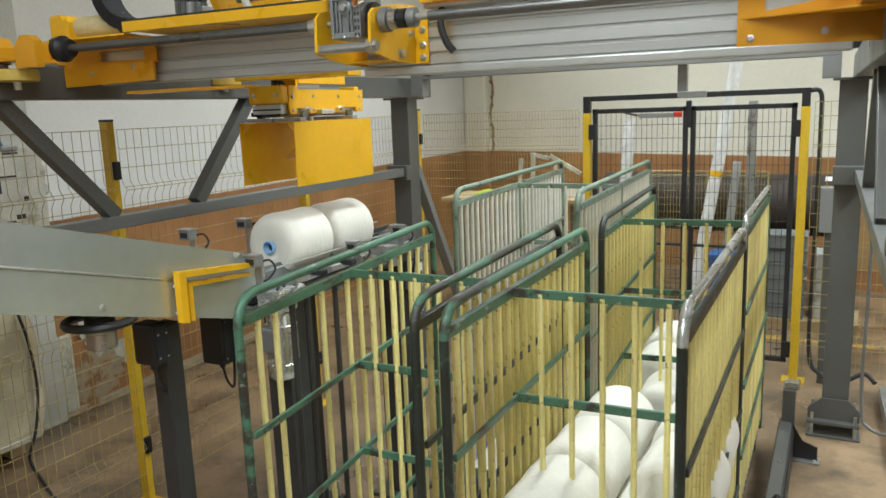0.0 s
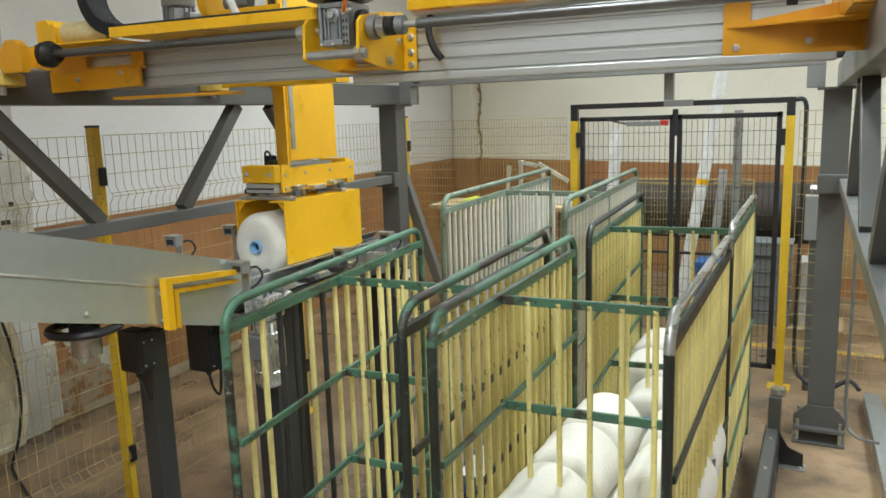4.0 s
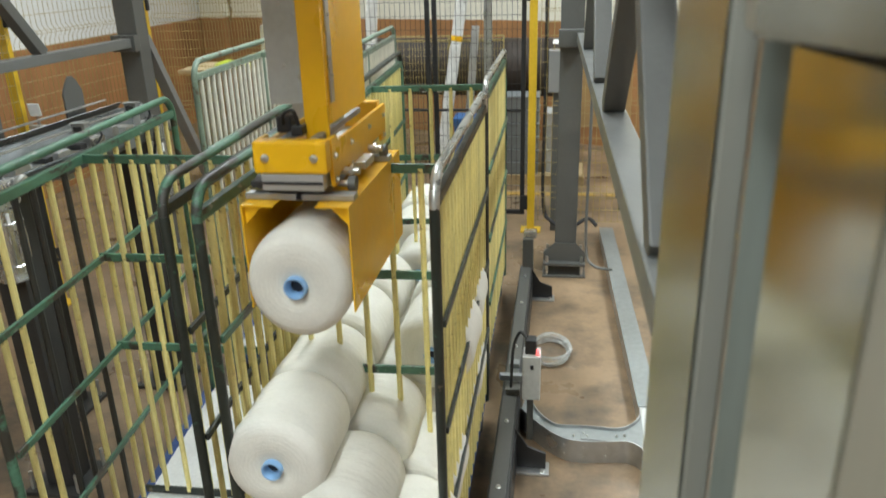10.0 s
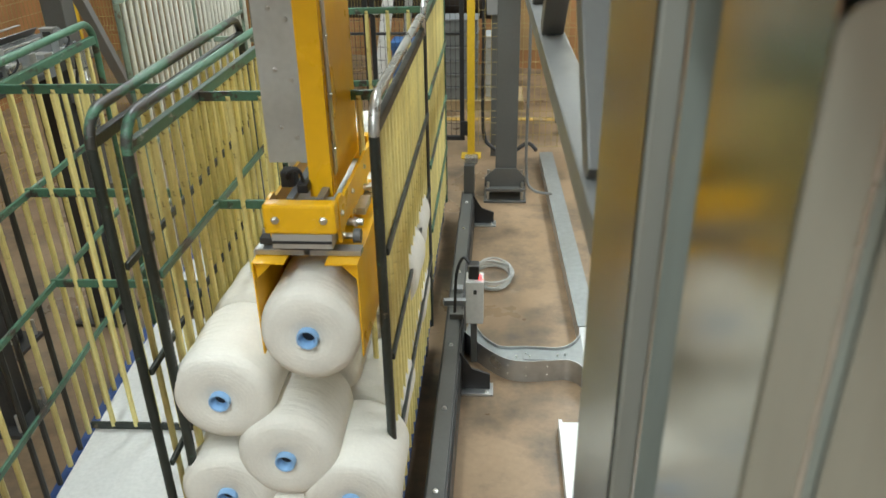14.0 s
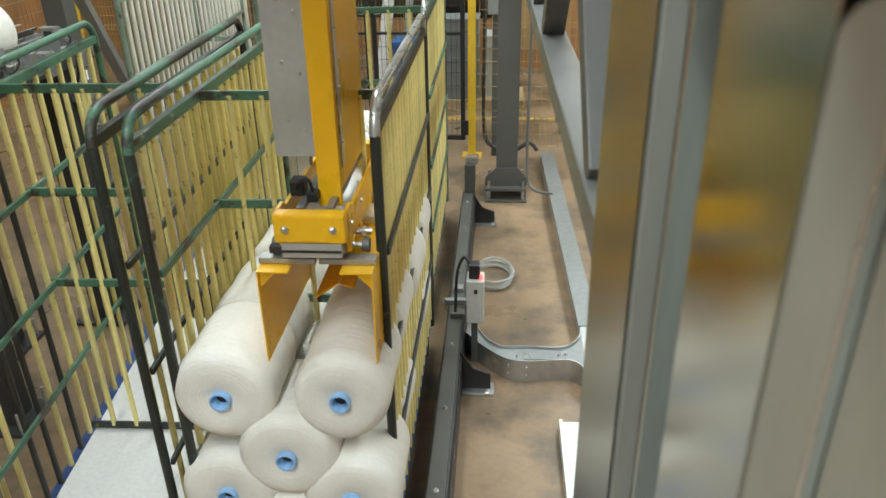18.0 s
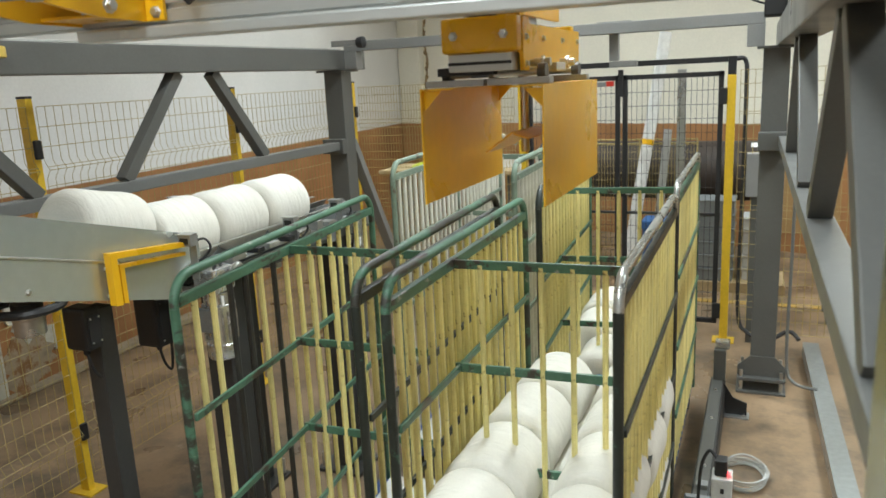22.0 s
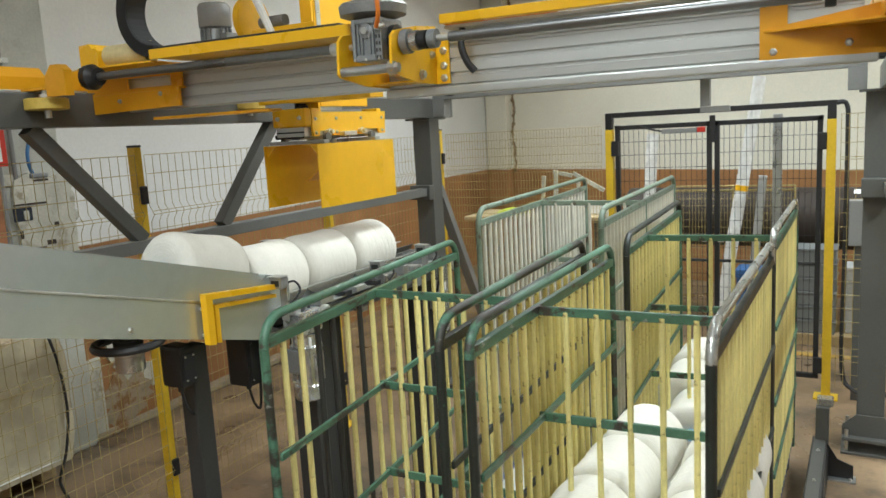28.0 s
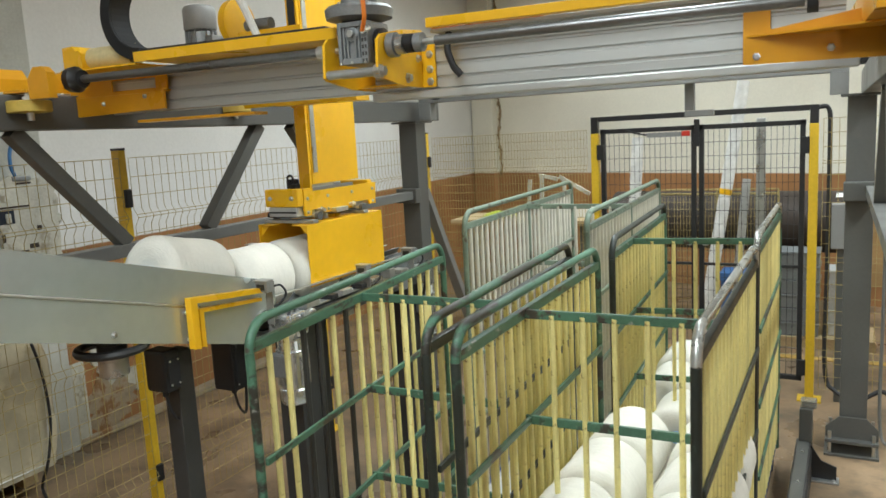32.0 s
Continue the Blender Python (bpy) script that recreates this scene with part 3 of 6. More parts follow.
part("housing", B(0.10, 0.24, 4.62, 4.90, 2.353, 2.44, 0.02), "dark", stopper)
part("lever", R((0.03, 4.86, 2.43), (0.03, 4.80, 2.48), 0.006, 8), "zinc", stopper)
part("cable", sweep(bmesh.new(), curve_points([(0.0, 4.84, 2.42), (-0.10, 4.80, 2.46), (-0.16, 4.84, 2.52)]), 0.006), "rubber", stopper, smooth=True)
buffer = thing("rail_buffer", "round black rubber buffer on a bracket", "buffer")
part("bracket", B(LX + 0.072, LX + 0.30, CY - 0.2, CY - 0.16, 2.36, 2.40, 0.003), "steel_light", buffer)
part("pad", lathe(bmesh.new(), [(-0.02, 0.035), (0.0, 0.04), (0.03, 0.04), (0.035, 0.03)], 16, "x"), "rubber", buffer, smooth=True).matrix_local = pose(LX + 0.30, CY - 0.18, 2.38)


# ---------------------------------------------------------------- fence and gate
GY = 5.99


def mesh_panel(parent, u0, u1, z0, z1, du, dz, place, material, folds=(), r=0.0022, single=False):
    """Welded wire mesh in a plane: uprights every du, cross wires every dz; folds are heights of V creases; single: each wire a part."""
    def off(z):
        return sum(0.03 * max(0.0, 1 - abs(z - f) / 0.045) for f in folds)

    def strip(bm, a, b, t):
        a, b, t = Vector(a), Vector(b), Vector(t)
        d = (b - a).normalized()
        s = d.cross(t).normalized() * r
        t = t.normalized() * r
        q = [bm.verts.new(p + k) for p in (a, b) for k in (s, t, -s, -t)]
        for k in range(4):
            bm.faces.new((q[k], q[(k + 1) % 4], q[4 + (k + 1) % 4], q[4 + k]))

    def repeat(name, bm, shifts):
        """Alike wires on one mesh."""
        me = finish(name, bm, material)
        for sh in shifts:
            ob = new(name, me)
            ob.parent = parent
            ob.matrix_local = Matrix.Translation(sh)

    nrm = Vector(place(0, 0, 1)) - Vector(place(0, 0, 0))
    levels = sorted({z0, z1, *[f for f in folds], *[f - 0.045 for f in folds], *[f + 0.045 for f in folds]})
    n = int(round((u1 - u0) / du))
    us = [u0 + (u1 - u0) * k / n for k in range(n + 1)]
    n = int(round((z1 - z0) / dz))
    zs = sorted({round(z0 + (z1 - z0) * k / n, 3) for k in range(n + 1)} | set(folds))
    bm = bmesh.new()
    for u in us[:1] if single else us:
        for a, b in zip(levels, levels[1:]):
            strip(bm, place(u, a, off(a)), place(u, b, off(b)), nrm)
    if single:
        repeat("upright_wire", bm, [Vector(place(u, 0, 0)) - Vector(place(u0, 0, 0)) for u in us])
        bm = bmesh.new()
    for z in zs[:1] if single else zs:
        strip(bm, place(u0, z, off(z) + 0.004), place(u1, z, off(z) + 0.004), nrm)
    if single:
        first = Vector(place(u0, zs[0], off(zs[0])))
        return repeat("cross_wire", bm, [Vector(place(u0, z, off(z))) - first for z in zs])
    return part("wire_mesh", bm, material, parent)


def fence_post(x, y, h=2.10, face="x"):
    p = thing("fence_post", "yellow steel fence post bolted to the floor", "fence post", "yellow fence posts")
    part("post", B(x - 0.03, x + 0.03, y - 0.02, y + 0.02, 0.008, h, 0.004), "safety_yellow", p)
    part("foot_plate", B(x - 0.08, x + 0.08, y - 0.06, y + 0.06, 0, 0.01, 0.002), "safety_yellow", p)
    part("cap", B(x - 0.031, x + 0.031, y - 0.021, y + 0.021, h, h + 0.012, 0.002), "leg", p)
    for z in (0.35, h - 0.25):
        part("clamp", B(x + 0.03, x + 0.05, y - 0.021, y + 0.021, z - 0.045, z + 0.05, 0.008), "dark", p)
    return p


FX = -3.32
for y in (1.05, 2.68, 4.25, 5.90):
    fence_post(FX, y)
for ya, yb in ((-0.6, 1.02), (1.08, 2.65), (2.71, 4.22), (4.28, 5.86)):
    f = thing("mesh_fence", "yellow welded wire mesh fence with folded ribs", "fence", "mesh fences")
    mesh_panel(f, ya, yb, 0.10, 2.06, 0.05, 0.10, lambda u, z, d: (FX + 0.035 + d, u, z), "wire", (0.35, 1.05, 1.75), 0.0018, single=True)
for x in (1.35, 2.9):
    fence_post(x, GY)
for xa, xb in ((-3.28, -1.86), (-0.16, 1.32), (1.38, 2.87)):
    f = thing("mesh_fence", "yellow welded wire mesh fence with folded ribs", "fence", "mesh fences")
    mesh_panel(f, xa, xb, 0.10, 2.06, *((0.0265, 0.07) if xa < -3 else (0.05, 0.10)), lambda u, z, d: (u, GY - 0.03 - d, z), "wire", (0.35, 1.05, 1.75), 0.0021, single=True)

gate = thing("safety_gate", "black double-leaf mesh gate between yellow posts", "gate")
for x in (-1.80, -0.22):
    part("post", B(x - 0.03, x + 0.03, GY - 0.03, GY + 0.03, 0.01, 2.03, 0.004), "safety_yellow", gate, "yellow gate post")
    part("foot_plate", B(x - 0.08, x + 0.08, GY - 0.07, GY + 0.07, 0.0, 0.012, 0.002), "safety_yellow", gate)
    part("post_top", B(x - 0.028, x + 0.028, GY - 0.028, GY + 0.028, 2.03, 2.16, 0.004), "dark", gate)
part("lintel", B(-1.828, -0.192, GY - 0.02, GY + 0.02, 2.12, 2.16, 0.004), "dark", gate)
for x0, x1 in ((-1.755, -1.018), (-1.002, -0.272)):
    leaf = part("leaf", Bm((x0 + 0.02, GY, 0.16), (x0 + 0.02, GY, 2.06), 0.035, 0.04, up=(0, 1, 0)), "dark", gate)
    part("stile", Bm((x1 - 0.02, GY, 0.16), (x1 - 0.02, GY, 2.06), 0.035, 0.04, up=(0, 1, 0)), "dark", leaf)
    part("top_rail", Bm((x0, GY, 2.04), (x1, GY, 2.04), 0.04, 0.035), "dark", leaf)
    part("bottom_rail", Bm((x0, GY, 0.16), (x1, GY, 0.16), 0.04, 0.035), "dark", leaf)
    part("middle_rail", Bm((x0, GY, 1.0), (x1, GY, 1.0), 0.03, 0.02), "dark", leaf)
    mesh_panel(leaf, x0 + 0.03, x1 - 0.03, 0.18, 2.03, 0.04, 0.10, lambda u, z, d: (u, GY - 0.01 - d, z), "dark", (), 0.0018)
    hx = x0 + 0.005 if x0 < -1.2 else x1 - 0.005
    for z in (0.25, 1.88):
        part("hinge", B(hx - 0.03, hx + 0.03, GY - 0.045, GY - 0.022, z - 0.06, z + 0.06, 0.006), "dark", leaf)
for x in (-1.07, -0.95):
    part("latch", B(x - 0.02, x + 0.02, GY - 0.05, GY - 0.022, 1.15, 1.20, 0.004), "zinc", gate)
part("safety_switch", B(-1.38, -1.12, GY - 0.06, GY - 0.022, 1.98, 2.015, 0.006), "steel_light", gate, "grey safety switch with a red end")
part("switch_end", B(-1.118, -1.06, GY - 0.06, GY - 0.022, 1.98, 2.02, 0.006), "red", gate)
part("lock_plate", B(-1.03, -0.99, GY - 0.05, GY - 0.03, 1.90, 2.10, 0.004), "dark", gate)
part("switch_cable", sweep(bmesh.new(), curve_points([(-1.38, GY - 0.04, 2.0), (-1.47, GY - 0.05, 2.02), (-1.55, GY - 0.03, 2.05)]), 0.007), "rubber", gate, smooth=True)
hook = thing("gate_stop_bracket", "grey hanging stop bracket above the gate", "bracket")
part("hanger", B(-0.96, -0.90, CY + 0.081, CY + 0.14, 2.16, 2.40, 0.004), "steel_light", hook)
part("arm", B(-0.96, -0.78, CY + 0.081, CY + 0.14, 2.12, 2.158, 0.004), "steel_light", hook)
part("flange", B(-1.04, -0.82, CY + 0.081, CY + 0.14, 2.40, 2.412, 0.002), "steel_light", hook)
cable = thing("gate_cable", "black corrugated cable from the gate to the floor duct", "cable")
part("cable", sweep(bmesh.new(), curve_points([(-0.19, GY - 0.02, 2.14), (-0.13, GY, 2.12), (-0.12, GY, 1.9), (-0.12, GY, 1.0), (-0.12, GY, 0.25), (-0.05, GY - 0.05, 0.10), (0.10, GY - 0.10, 0.07), (0.24, GY - 0.08, 0.14), (0.31, GY - 0.14, 0.10)]), 0.016), "rubber", cable, smooth=True)


# ---------------------------------------------------------------- roll carts
BAR_MESH = {}


def bar_mesh(material, length, r):
    key = (material, round(length, 3), r)
    if key not in BAR_MESH:
        BAR_MESH[key] = finish("bar", rod(bmesh.new(), (0, 0, 0), (0, 0, length), r, 8), material, True)
    return BAR_MESH[key]


def upright(parent, x, y, z0, z1, material, r=0.0098, name="bar"):
    ob = new(name, bar_mesh(material, z1 - z0, r))
    ob.parent = parent
    ob.matrix_local = pose(x, y, z0)
    return ob


def cart_panel(t, name, a, b, top, rails, n, frame_mats, bar_mat, odd=(), base=0.20, inner=1.0, bar_r=0.0098):
    """One side of a roll cart: a bent tube frame from a to b, flat rails and upright bars."""
    a, b = Vector((*a, 0)), Vector((*b, 0))
    d = (b - a).normalized()
    rad, r = 0.085, 0.0142
    inside = Vector((d.y, -d.x, 0)) * (0.0148 * inner)
    pts = []
    for k in range(7):
        ang = math.pi / 2 * k / 6
        pts.append(a + d * (rad - rad * math.cos(ang)) + Vector((0, 0, top - rad + rad * math.sin(ang))))
    for k in range(7):
        ang = math.pi / 2 * k / 6
        pts.append(b - d * (rad - rad * math.sin(ang)) + Vector((0, 0, top - rad + rad * math.cos(ang))))
    p = part(name, sweep(bmesh.new(), pts, r, 10), frame_mats[0], t, smooth=True)
    part("post", rod(bmesh.new(), a + Vector((0, 0, 0.12)), a + Vector((0, 0, top - rad)), r, 10), frame_mats[1], p, smooth=True)
    part("post", rod(bmesh.new(), b + Vector((0, 0, 0.12)), b + Vector((0, 0, top - rad)), r, 10), frame_mats[2], p, smooth=True)
    for z in rails:
        side, thick = (inside, 0.012) if z != rails[0] else (inside * 0, 0.022)
        part("rail", beam(bmesh.new(), a + d * 0.012 + side + Vector((0, 0, z)), b - d * 0.012 + side + Vector((0, 0, z)), thick, 0.032 if z == rails[0] else 0.023), frame_mats[3] if z == rails[0] else frame_mats[4], p)
    L = (b - a).length
    for k in range(n):
        q = a + d * (L * (k + 1) / (n + 1) + random.uniform(-0.004, 0.004))
        upright(p, q.x, q.y, base, rails[0], odd[1] if odd and k in odd[0] else bar_mat, bar_r)
    if bar_mat == "bar_white":
        part("middle_post", rod(bmesh.new(), (a + b) / 2 + Vector((0, 0, base)), (a + b) / 2 + Vector((0, 0, rails[0])), r, 10), frame_mats[1], p, smooth=True)
    return p


def cart(label, fl, bl, fr, br, top, cross_y, n, mats_l, mats_r, bar_mat, odd=(), deck_z=0.20, cross=(0, 0)):
    cx, cy = (fl[0] + fr[0] + bl[0] + br[0]) / 4, (fl[1] + bl[1] + fr[1] + br[1]) / 4
    t = thing("roll_cart", label, "roll cart", "roll carts", pose(cx, cy, 0))

    def loc(p):
        return (p[0] - cx, p[1] - cy)

    s = top - 0.07
    rails = (s, s - 0.345, s - 0.685, s - 1.02)
    thick = 0.0118 if bar_mat == "bar_white" else 0.0098
    cart_panel(t, "side_panel", loc(fl), loc(bl), top, rails, n, mats_l, bar_mat, odd, bar_r=thick)
    cart_panel(t, "side_panel", loc(fr), loc(br), top, rails, n, mats_r, bar_mat, bar_r=thick)
    # cross panel in the middle
    (xa, ya), (xb, yb) = loc((fl[0] + (bl[0] - fl[0]) * (cross_y - fl[1]) / (bl[1] - fl[1]), cross_y + cross[0])), loc((fr[0] + (br[0] - fr[0]) * (cross_y - fr[1]) / (br[1] - fr[1]), cross_y + cross[1]))
    cp = part("cross_panel", beam(bmesh.new(), (xa, ya, s), (xb, yb, s), 0.012, 0.030), mats_l[3], t)
    for z in rails[1:3]:
        part("rail", beam(bmesh.new(), (xa, ya, z), (xb, yb, z), 0.012, 0.030), mats_l[3], cp)
    for k in range(5):
        f = (k + 1) / 6
        upright(cp, xa + (xb - xa) * f, ya + (yb - ya) * f, 0.22, s, bar_mat)
    part("bottom_rail", beam(bmesh.new(), (xa, ya, deck_z + 0.02), (xb, yb, deck_z + 0.02), 0.012, 0.030), "green_dark", cp)
    c = [loc(p) for p in (fl, fr, br, bl)]
    part("deck", outline(bmesh.new(), [(x * 0.95, y * 0.985) for x, y in c], deck_z - 0.018, deck_z, "z"), "deck", t, "white deck board")
    part("base_rim", outline(bmesh.new(), [(x * 1.13 if x < 0 else x, y) for x, y in c], deck_z - 0.07, deck_z - 0.02, "z"), "blue", t, "blue base rim")
    for x, y in c:
        w = part("castor", B(x * 0.9 - 0.025, x * 0.9 + 0.025, y * 0.9 - 0.03, y * 0.9 + 0.03, 0.09, deck_z - 0.07, 0.004), "zinc", t)
        part("wheel", rod(bmesh.new(), (x * 0.9 - 0.018, y * 0.9, 0.055), (x * 0.9 + 0.018, y * 0.9, 0.055), 0.055, 20), "rubber", w, smooth=True)
    return t


random.seed(11)
cart("green tube roll cart with pale yellow bars full of bobbins", (-0.880, 1.66), (-0.905, 3.0), (-0.31, 1.81), (-0.315, 3.15), 1.60, 2.16, 17,
     ("green_worn", "green_dark", "green_worn", "green", "green"), ("worn_steel", "green_dark", "green_dark", "green_dark", "green_dark"), "bar", cross=(-0.02, 0.0))
cart("empty green tube roll cart with some blackened bars", (-1.48, 1.555), (-1.64, 3.02), (-0.99, 1.70), (-1.058, 3.10), 1.60, 2.20, 15,
     ("green", "green_worn", "green", "green", "green"), ("green_worn", "green_dark", "green_dark", "green_dark", "green_dark"), "bar", odd=((2, 3, 5), "bar_dark"), cross=(0.02, 0.03))
cart("green tube roll cart with pale yellow bars holding bobbins", (-0.905, 3.22), (-0.985, 4.68), (-0.335, 3.40), (-0.345, 4.72), 1.60, 3.66, 17,
     ("green_dark", "green_dark", "green", "green", "green"), ("worn_steel", "green_dark", "green", "green", "green_worn"), "bar", cross=(-0.01, 0.06))
cart("sage green tube roll cart with close-set ivory bars", (-1.69, 3.36), (-1.79, 5.33), (-1.06, 3.36), (-1.16, 5.33), 1.70, 4.3, 26,
     ("green_pale",) * 5, ("green_pale",) * 5, "bar_white")


# ---------------------------------------------------------------- yarn bobbins
BR, BL, PITCH = 0.147, 0.328, 0.348


def bobbin_master(press=1.0):
    t = thing("yarn_bobbin", "white yarn bobbin wound on a light blue tube", "yarn bobbin", "white yarn bobbins")
    e = BL
    prof = [(0.055, 0.0285), (0.011, 0.0285), (0.005, 0.045), (0.0, 0.075), (0.003, 0.110), (0.010, 0.128), (0.022, 0.1395), (0.036, 0.1450), (0.06, BR), (0.17, BR - 0.003), (e - 0.06, BR), (e - 0.036, 0.1450), (e - 0.022, 0.1395),
            (e - 0.010, 0.128), (e - 0.003, 0.110), (e, 0.05), (e - 0.01, 0.03)]
    bm = lathe(bmesh.new(), prof, 40)
    for v in bm.verts:
        v.co.x *= press
    part("yarn", bm, "yarn", t, smooth=True)
    part("core_tube", lathe(bmesh.new(), [(0.05, 0.0295), (-0.005, 0.0295), (-0.009, 0.0275), (-0.008, 0.0235), (0.004, 0.0190), (0.018, 0.0180), (0.048, 0.0170), (0.05, 0.0295)], 28), "core", t, "light blue plastic core tube", smooth=True)
    # a dark plug paints the shade deep in the tube
    part("bore", lathe(bmesh.new(), [(0.020, 0.0178), (0.046, 0.0172), (0.047, 0.0130)], 20), "hole_shade", t, "dark plug painting the shade inside the tube")
    return t


BOBBIN = bobbin_master()
PRESSED = bobbin_master(0.915)
random.seed(5)


def place_bobbin(x, y, z, rx=0.0):
    return copy_thing(BOBBIN, pose(x, y, z, rx, random.uniform(0, 360), random.uniform(-1.2, 1.2)))


def lay(x, y, z):
    place_bobbin(x + random.uniform(-0.006, 0.006), y + random.uniform(-0.012, 0.012), z + random.uniform(-0.004, 0.004))


# near cart: staggered layers from the top down, the top row on the gate's side begun further back
for k in range(4):
    back = 0.05 if k else 0.02
    for z, xs in ((0.806, (-0.757, -0.424)), (0.617, (-0.592,)), (0.470, (-0.783, -0.392 - back)), (0.339, (-0.59,))):
        for x in xs:
            if z < 0.7 or x < -0.5 or k >= 2:
                lay(x, 1.63 + k * PITCH, z)
# far cart: fewer and lower
for k in range(3):
    for x, z in ((-0.85, 0.350), (-0.54, 0.350), (-0.70, 0.590)) if k == 0 else ((-0.655, 0.350), (-0.81, 0.615 + 0.02 * k), (-0.50, 0.615)):
        if k < 2 or z > 0.5:
            lay(x, 3.55 + k * PITCH, z)


# ---------------------------------------------------------------- travelling gantry beam
gantry = thing("gantry_beam", "aluminium gantry beam with yellow end plates and drive shaft", "gantry beam")
# local x from the beam's middle, local y from the gripper's front, z from the floor
P = part
bm = bmesh.new()
prof = [(-0.075, 2.264), (-0.075, 2.268), (-0.083, 2.272), (-0.083, 2.300), (-0.073, 2.304), (-0.073, 2.312), (-0.083, 2.316), (-0.083, 2.352), (-0.073, 2.356), (-0.073, 2.364),
        (-0.083, 2.368), (-0.083, 2.404), (-0.073, 2.408), (-0.073, 2.416), (-0.083, 2.420), (-0.083, 2.462), (0.075, 2.462), (0.075, 2.286)]
outline(bm, prof, -1.66, 1.38, "x")
P("profile", bm, "alu", gantry, "grooved aluminium beam profile")
P("guide_rail", B(-0.26, 1.42, -0.10, -0.03, 2.234, 2.2625, 0.004), "alu", gantry)
# cable tray with chain
P("cable_tray", B(-1.27, -0.28, -0.30, 0.02, 2.468, 2.474, 0.0), "yellow", gantry, "yellow cable tray")
P("tray_lip", B(-1.27, -0.28, -0.305, -0.298, 2.462, 2.502, 0.0), "yellow", gantry)
P("cover_strip", B(0.03, 1.38, -0.20, -0.16, 2.478, 2.512, 0.003), "yellow", gantry)
P("cover_plate", B(0.03, 1.38, -0.16, 0.06, 2.464, 2.476, 0.002), "alu", gantry)
CHX, CHR = -1.27, 0.165
ch = P("cable_chain", B(CHX, -0.34, -0.28, -0.16, 2.478, 2.515, 0.004), "rubber", gantry, "black plastic cable chain")
for k in range(17):
    a = -math.pi / 2 - math.pi * (k + 0.5) / 17
    link = bmesh.new()
    cx, cz = CHX + CHR * math.cos(a), 2.478 + CHR + 0.02 + CHR * math.sin(a)
    turn = pose(cx, -0.22, cz, 0, 90 - math.degrees(a), 0)
    for sy in (-0.058, 0.046):
        box(link, -0.019, 0.019, sy, sy + 0.012, -0.026, 0.026, 0.004, turn)
    box(link, -0.013, 0.013, -0.046, 0.046, -0.026, -0.020, 0, turn)
    box(link, -0.013, 0.013, -0.046, 0.046, 0.020, 0.026, 0, turn)
    P("chain_link", link, "chain", ch)
P("chain_run", B(CHX, 0.9, -0.28, -0.16, 2.478 + 2 * CHR + 0.005, 2.478 + 2 * CHR + 0.05, 0.004), "rubber", ch)
# motor bracket in the middle
for x in (-0.255, -0.045):
    bm = bmesh.new()
    outline(bm, [(-0.085, 2.29), (-0.085, 2.488), (-0.25, 2.474), (-0.41, 2.445), (-0.435, 2.425), (-0.445, 2.31), (-0.43, 2.30), (-0.25, 2.276), (-0.085, 2.274)], x - 0.005, x + 0.005, "x")
    P("motor_bracket", bm, "yellow", gantry)
P("bracket_tie", R((-0.25, -0.425, 2.320), (-0.05, -0.425, 2.320), 0.016, 12), "galv", gantry, smooth=True)
P("bracket_floor", B(-0.249, -0.051, -0.22, -0.085, 2.281, 2.288), "yellow", gantry)
P("bracket_flange", B(-0.039, 0.015, -0.096, -0.084, 2.274, 2.45, 0.002), "yellow", gantry)
for z in (2.295, 2.34, 2.395):
    bolt(gantry, -0.008, -0.097, z, (0, 0, 180), 1.5)
bolt(gantry, -0.039, -0.425, 2.320, (0, 0, -90), 2.4)
bolt(gantry, -0.039, -0.22, 2.305, (0, 0, -90), 2.0)
bolt(gantry, -0.039, -0.13, 2.38, (0, 0, -90), 1.6)
gm = P("gear_motor", B(-0.21, -0.09, -0.40, -0.25, 2.35, 2.50, 0.014), "cast", gantry, "grey worm gear motor")
for x0, x1, z0, z1 in ((-0.209, -0.196, 2.352, 2.495), (-0.118, -0.091, 2.352, 2.495), (-0.1955, -0.1185, 2.352, 2.372), (-0.1955, -0.1185, 2.478, 2.495)):
    P("housing_frame", B(x0, x1, -0.414, -0.4005, z0, z1, 0.003), "cast", gm)
for x in (-0.186, -0.172, -0.142, -0.128):
    P("fin", B(x - 0.003, x + 0.003, -0.410, -0.4005, 2.374, 2.476, 0.001), "cast", gm)
# flat dark tiles paint the shade of the housing's small recesses
for z in (2.362, 2.385, 2.408, 2.431):
    for x in (-0.1105, -0.0985):
        P("pocket", B(x - 0.0035, x + 0.0035, -0.4155, -0.4143, z - 0.006, z + 0.006), "leg", gm)
for x in (-0.2025, -0.157, -0.1045):
    bolt(gm, x, -0.4145, 2.357, (0, 0, 180), 0.5)
P("boss", lathe(bmesh.new(), [(-0.010, 0.026), (0.004, 0.026), (0.006, 0.022)], 18, "y"), "cast", gm, smooth=True).matrix_local = pose(-0.157, -0.404, 2.455, 0, 0, 180)
P("oil_plug", lathe(bmesh.new(), [(-0.006, 0.013), (0.004, 0.013)], 6, "y"), "zinc", gm).matrix_local = pose(-0.157, -0.414, 2.455)
P("side_cover", R((-0.09, -0.33, 2.425), (-0.07, -0.33, 2.425), 0.05, 20), "dark", gm, smooth=True)
P("motor_flange", lathe(bmesh.new(), [(2.50, 0.07), (2.515, 0.118), (2.545, 0.122), (2.556, 0.112), (2.558, 0.066), (2.575, 0.066)], 28, "z"), "cast", gm, smooth=True).matrix_local = pose(-0.17, -0.32, 0)
for k in range(6):
    a = math.pi / 3 * k + 0.3
    bolt(gm, -0.17 + 0.098 * math.cos(a), -0.32 + 0.098 * math.sin(a), 2.559, (90, 0, 0), 0.8)
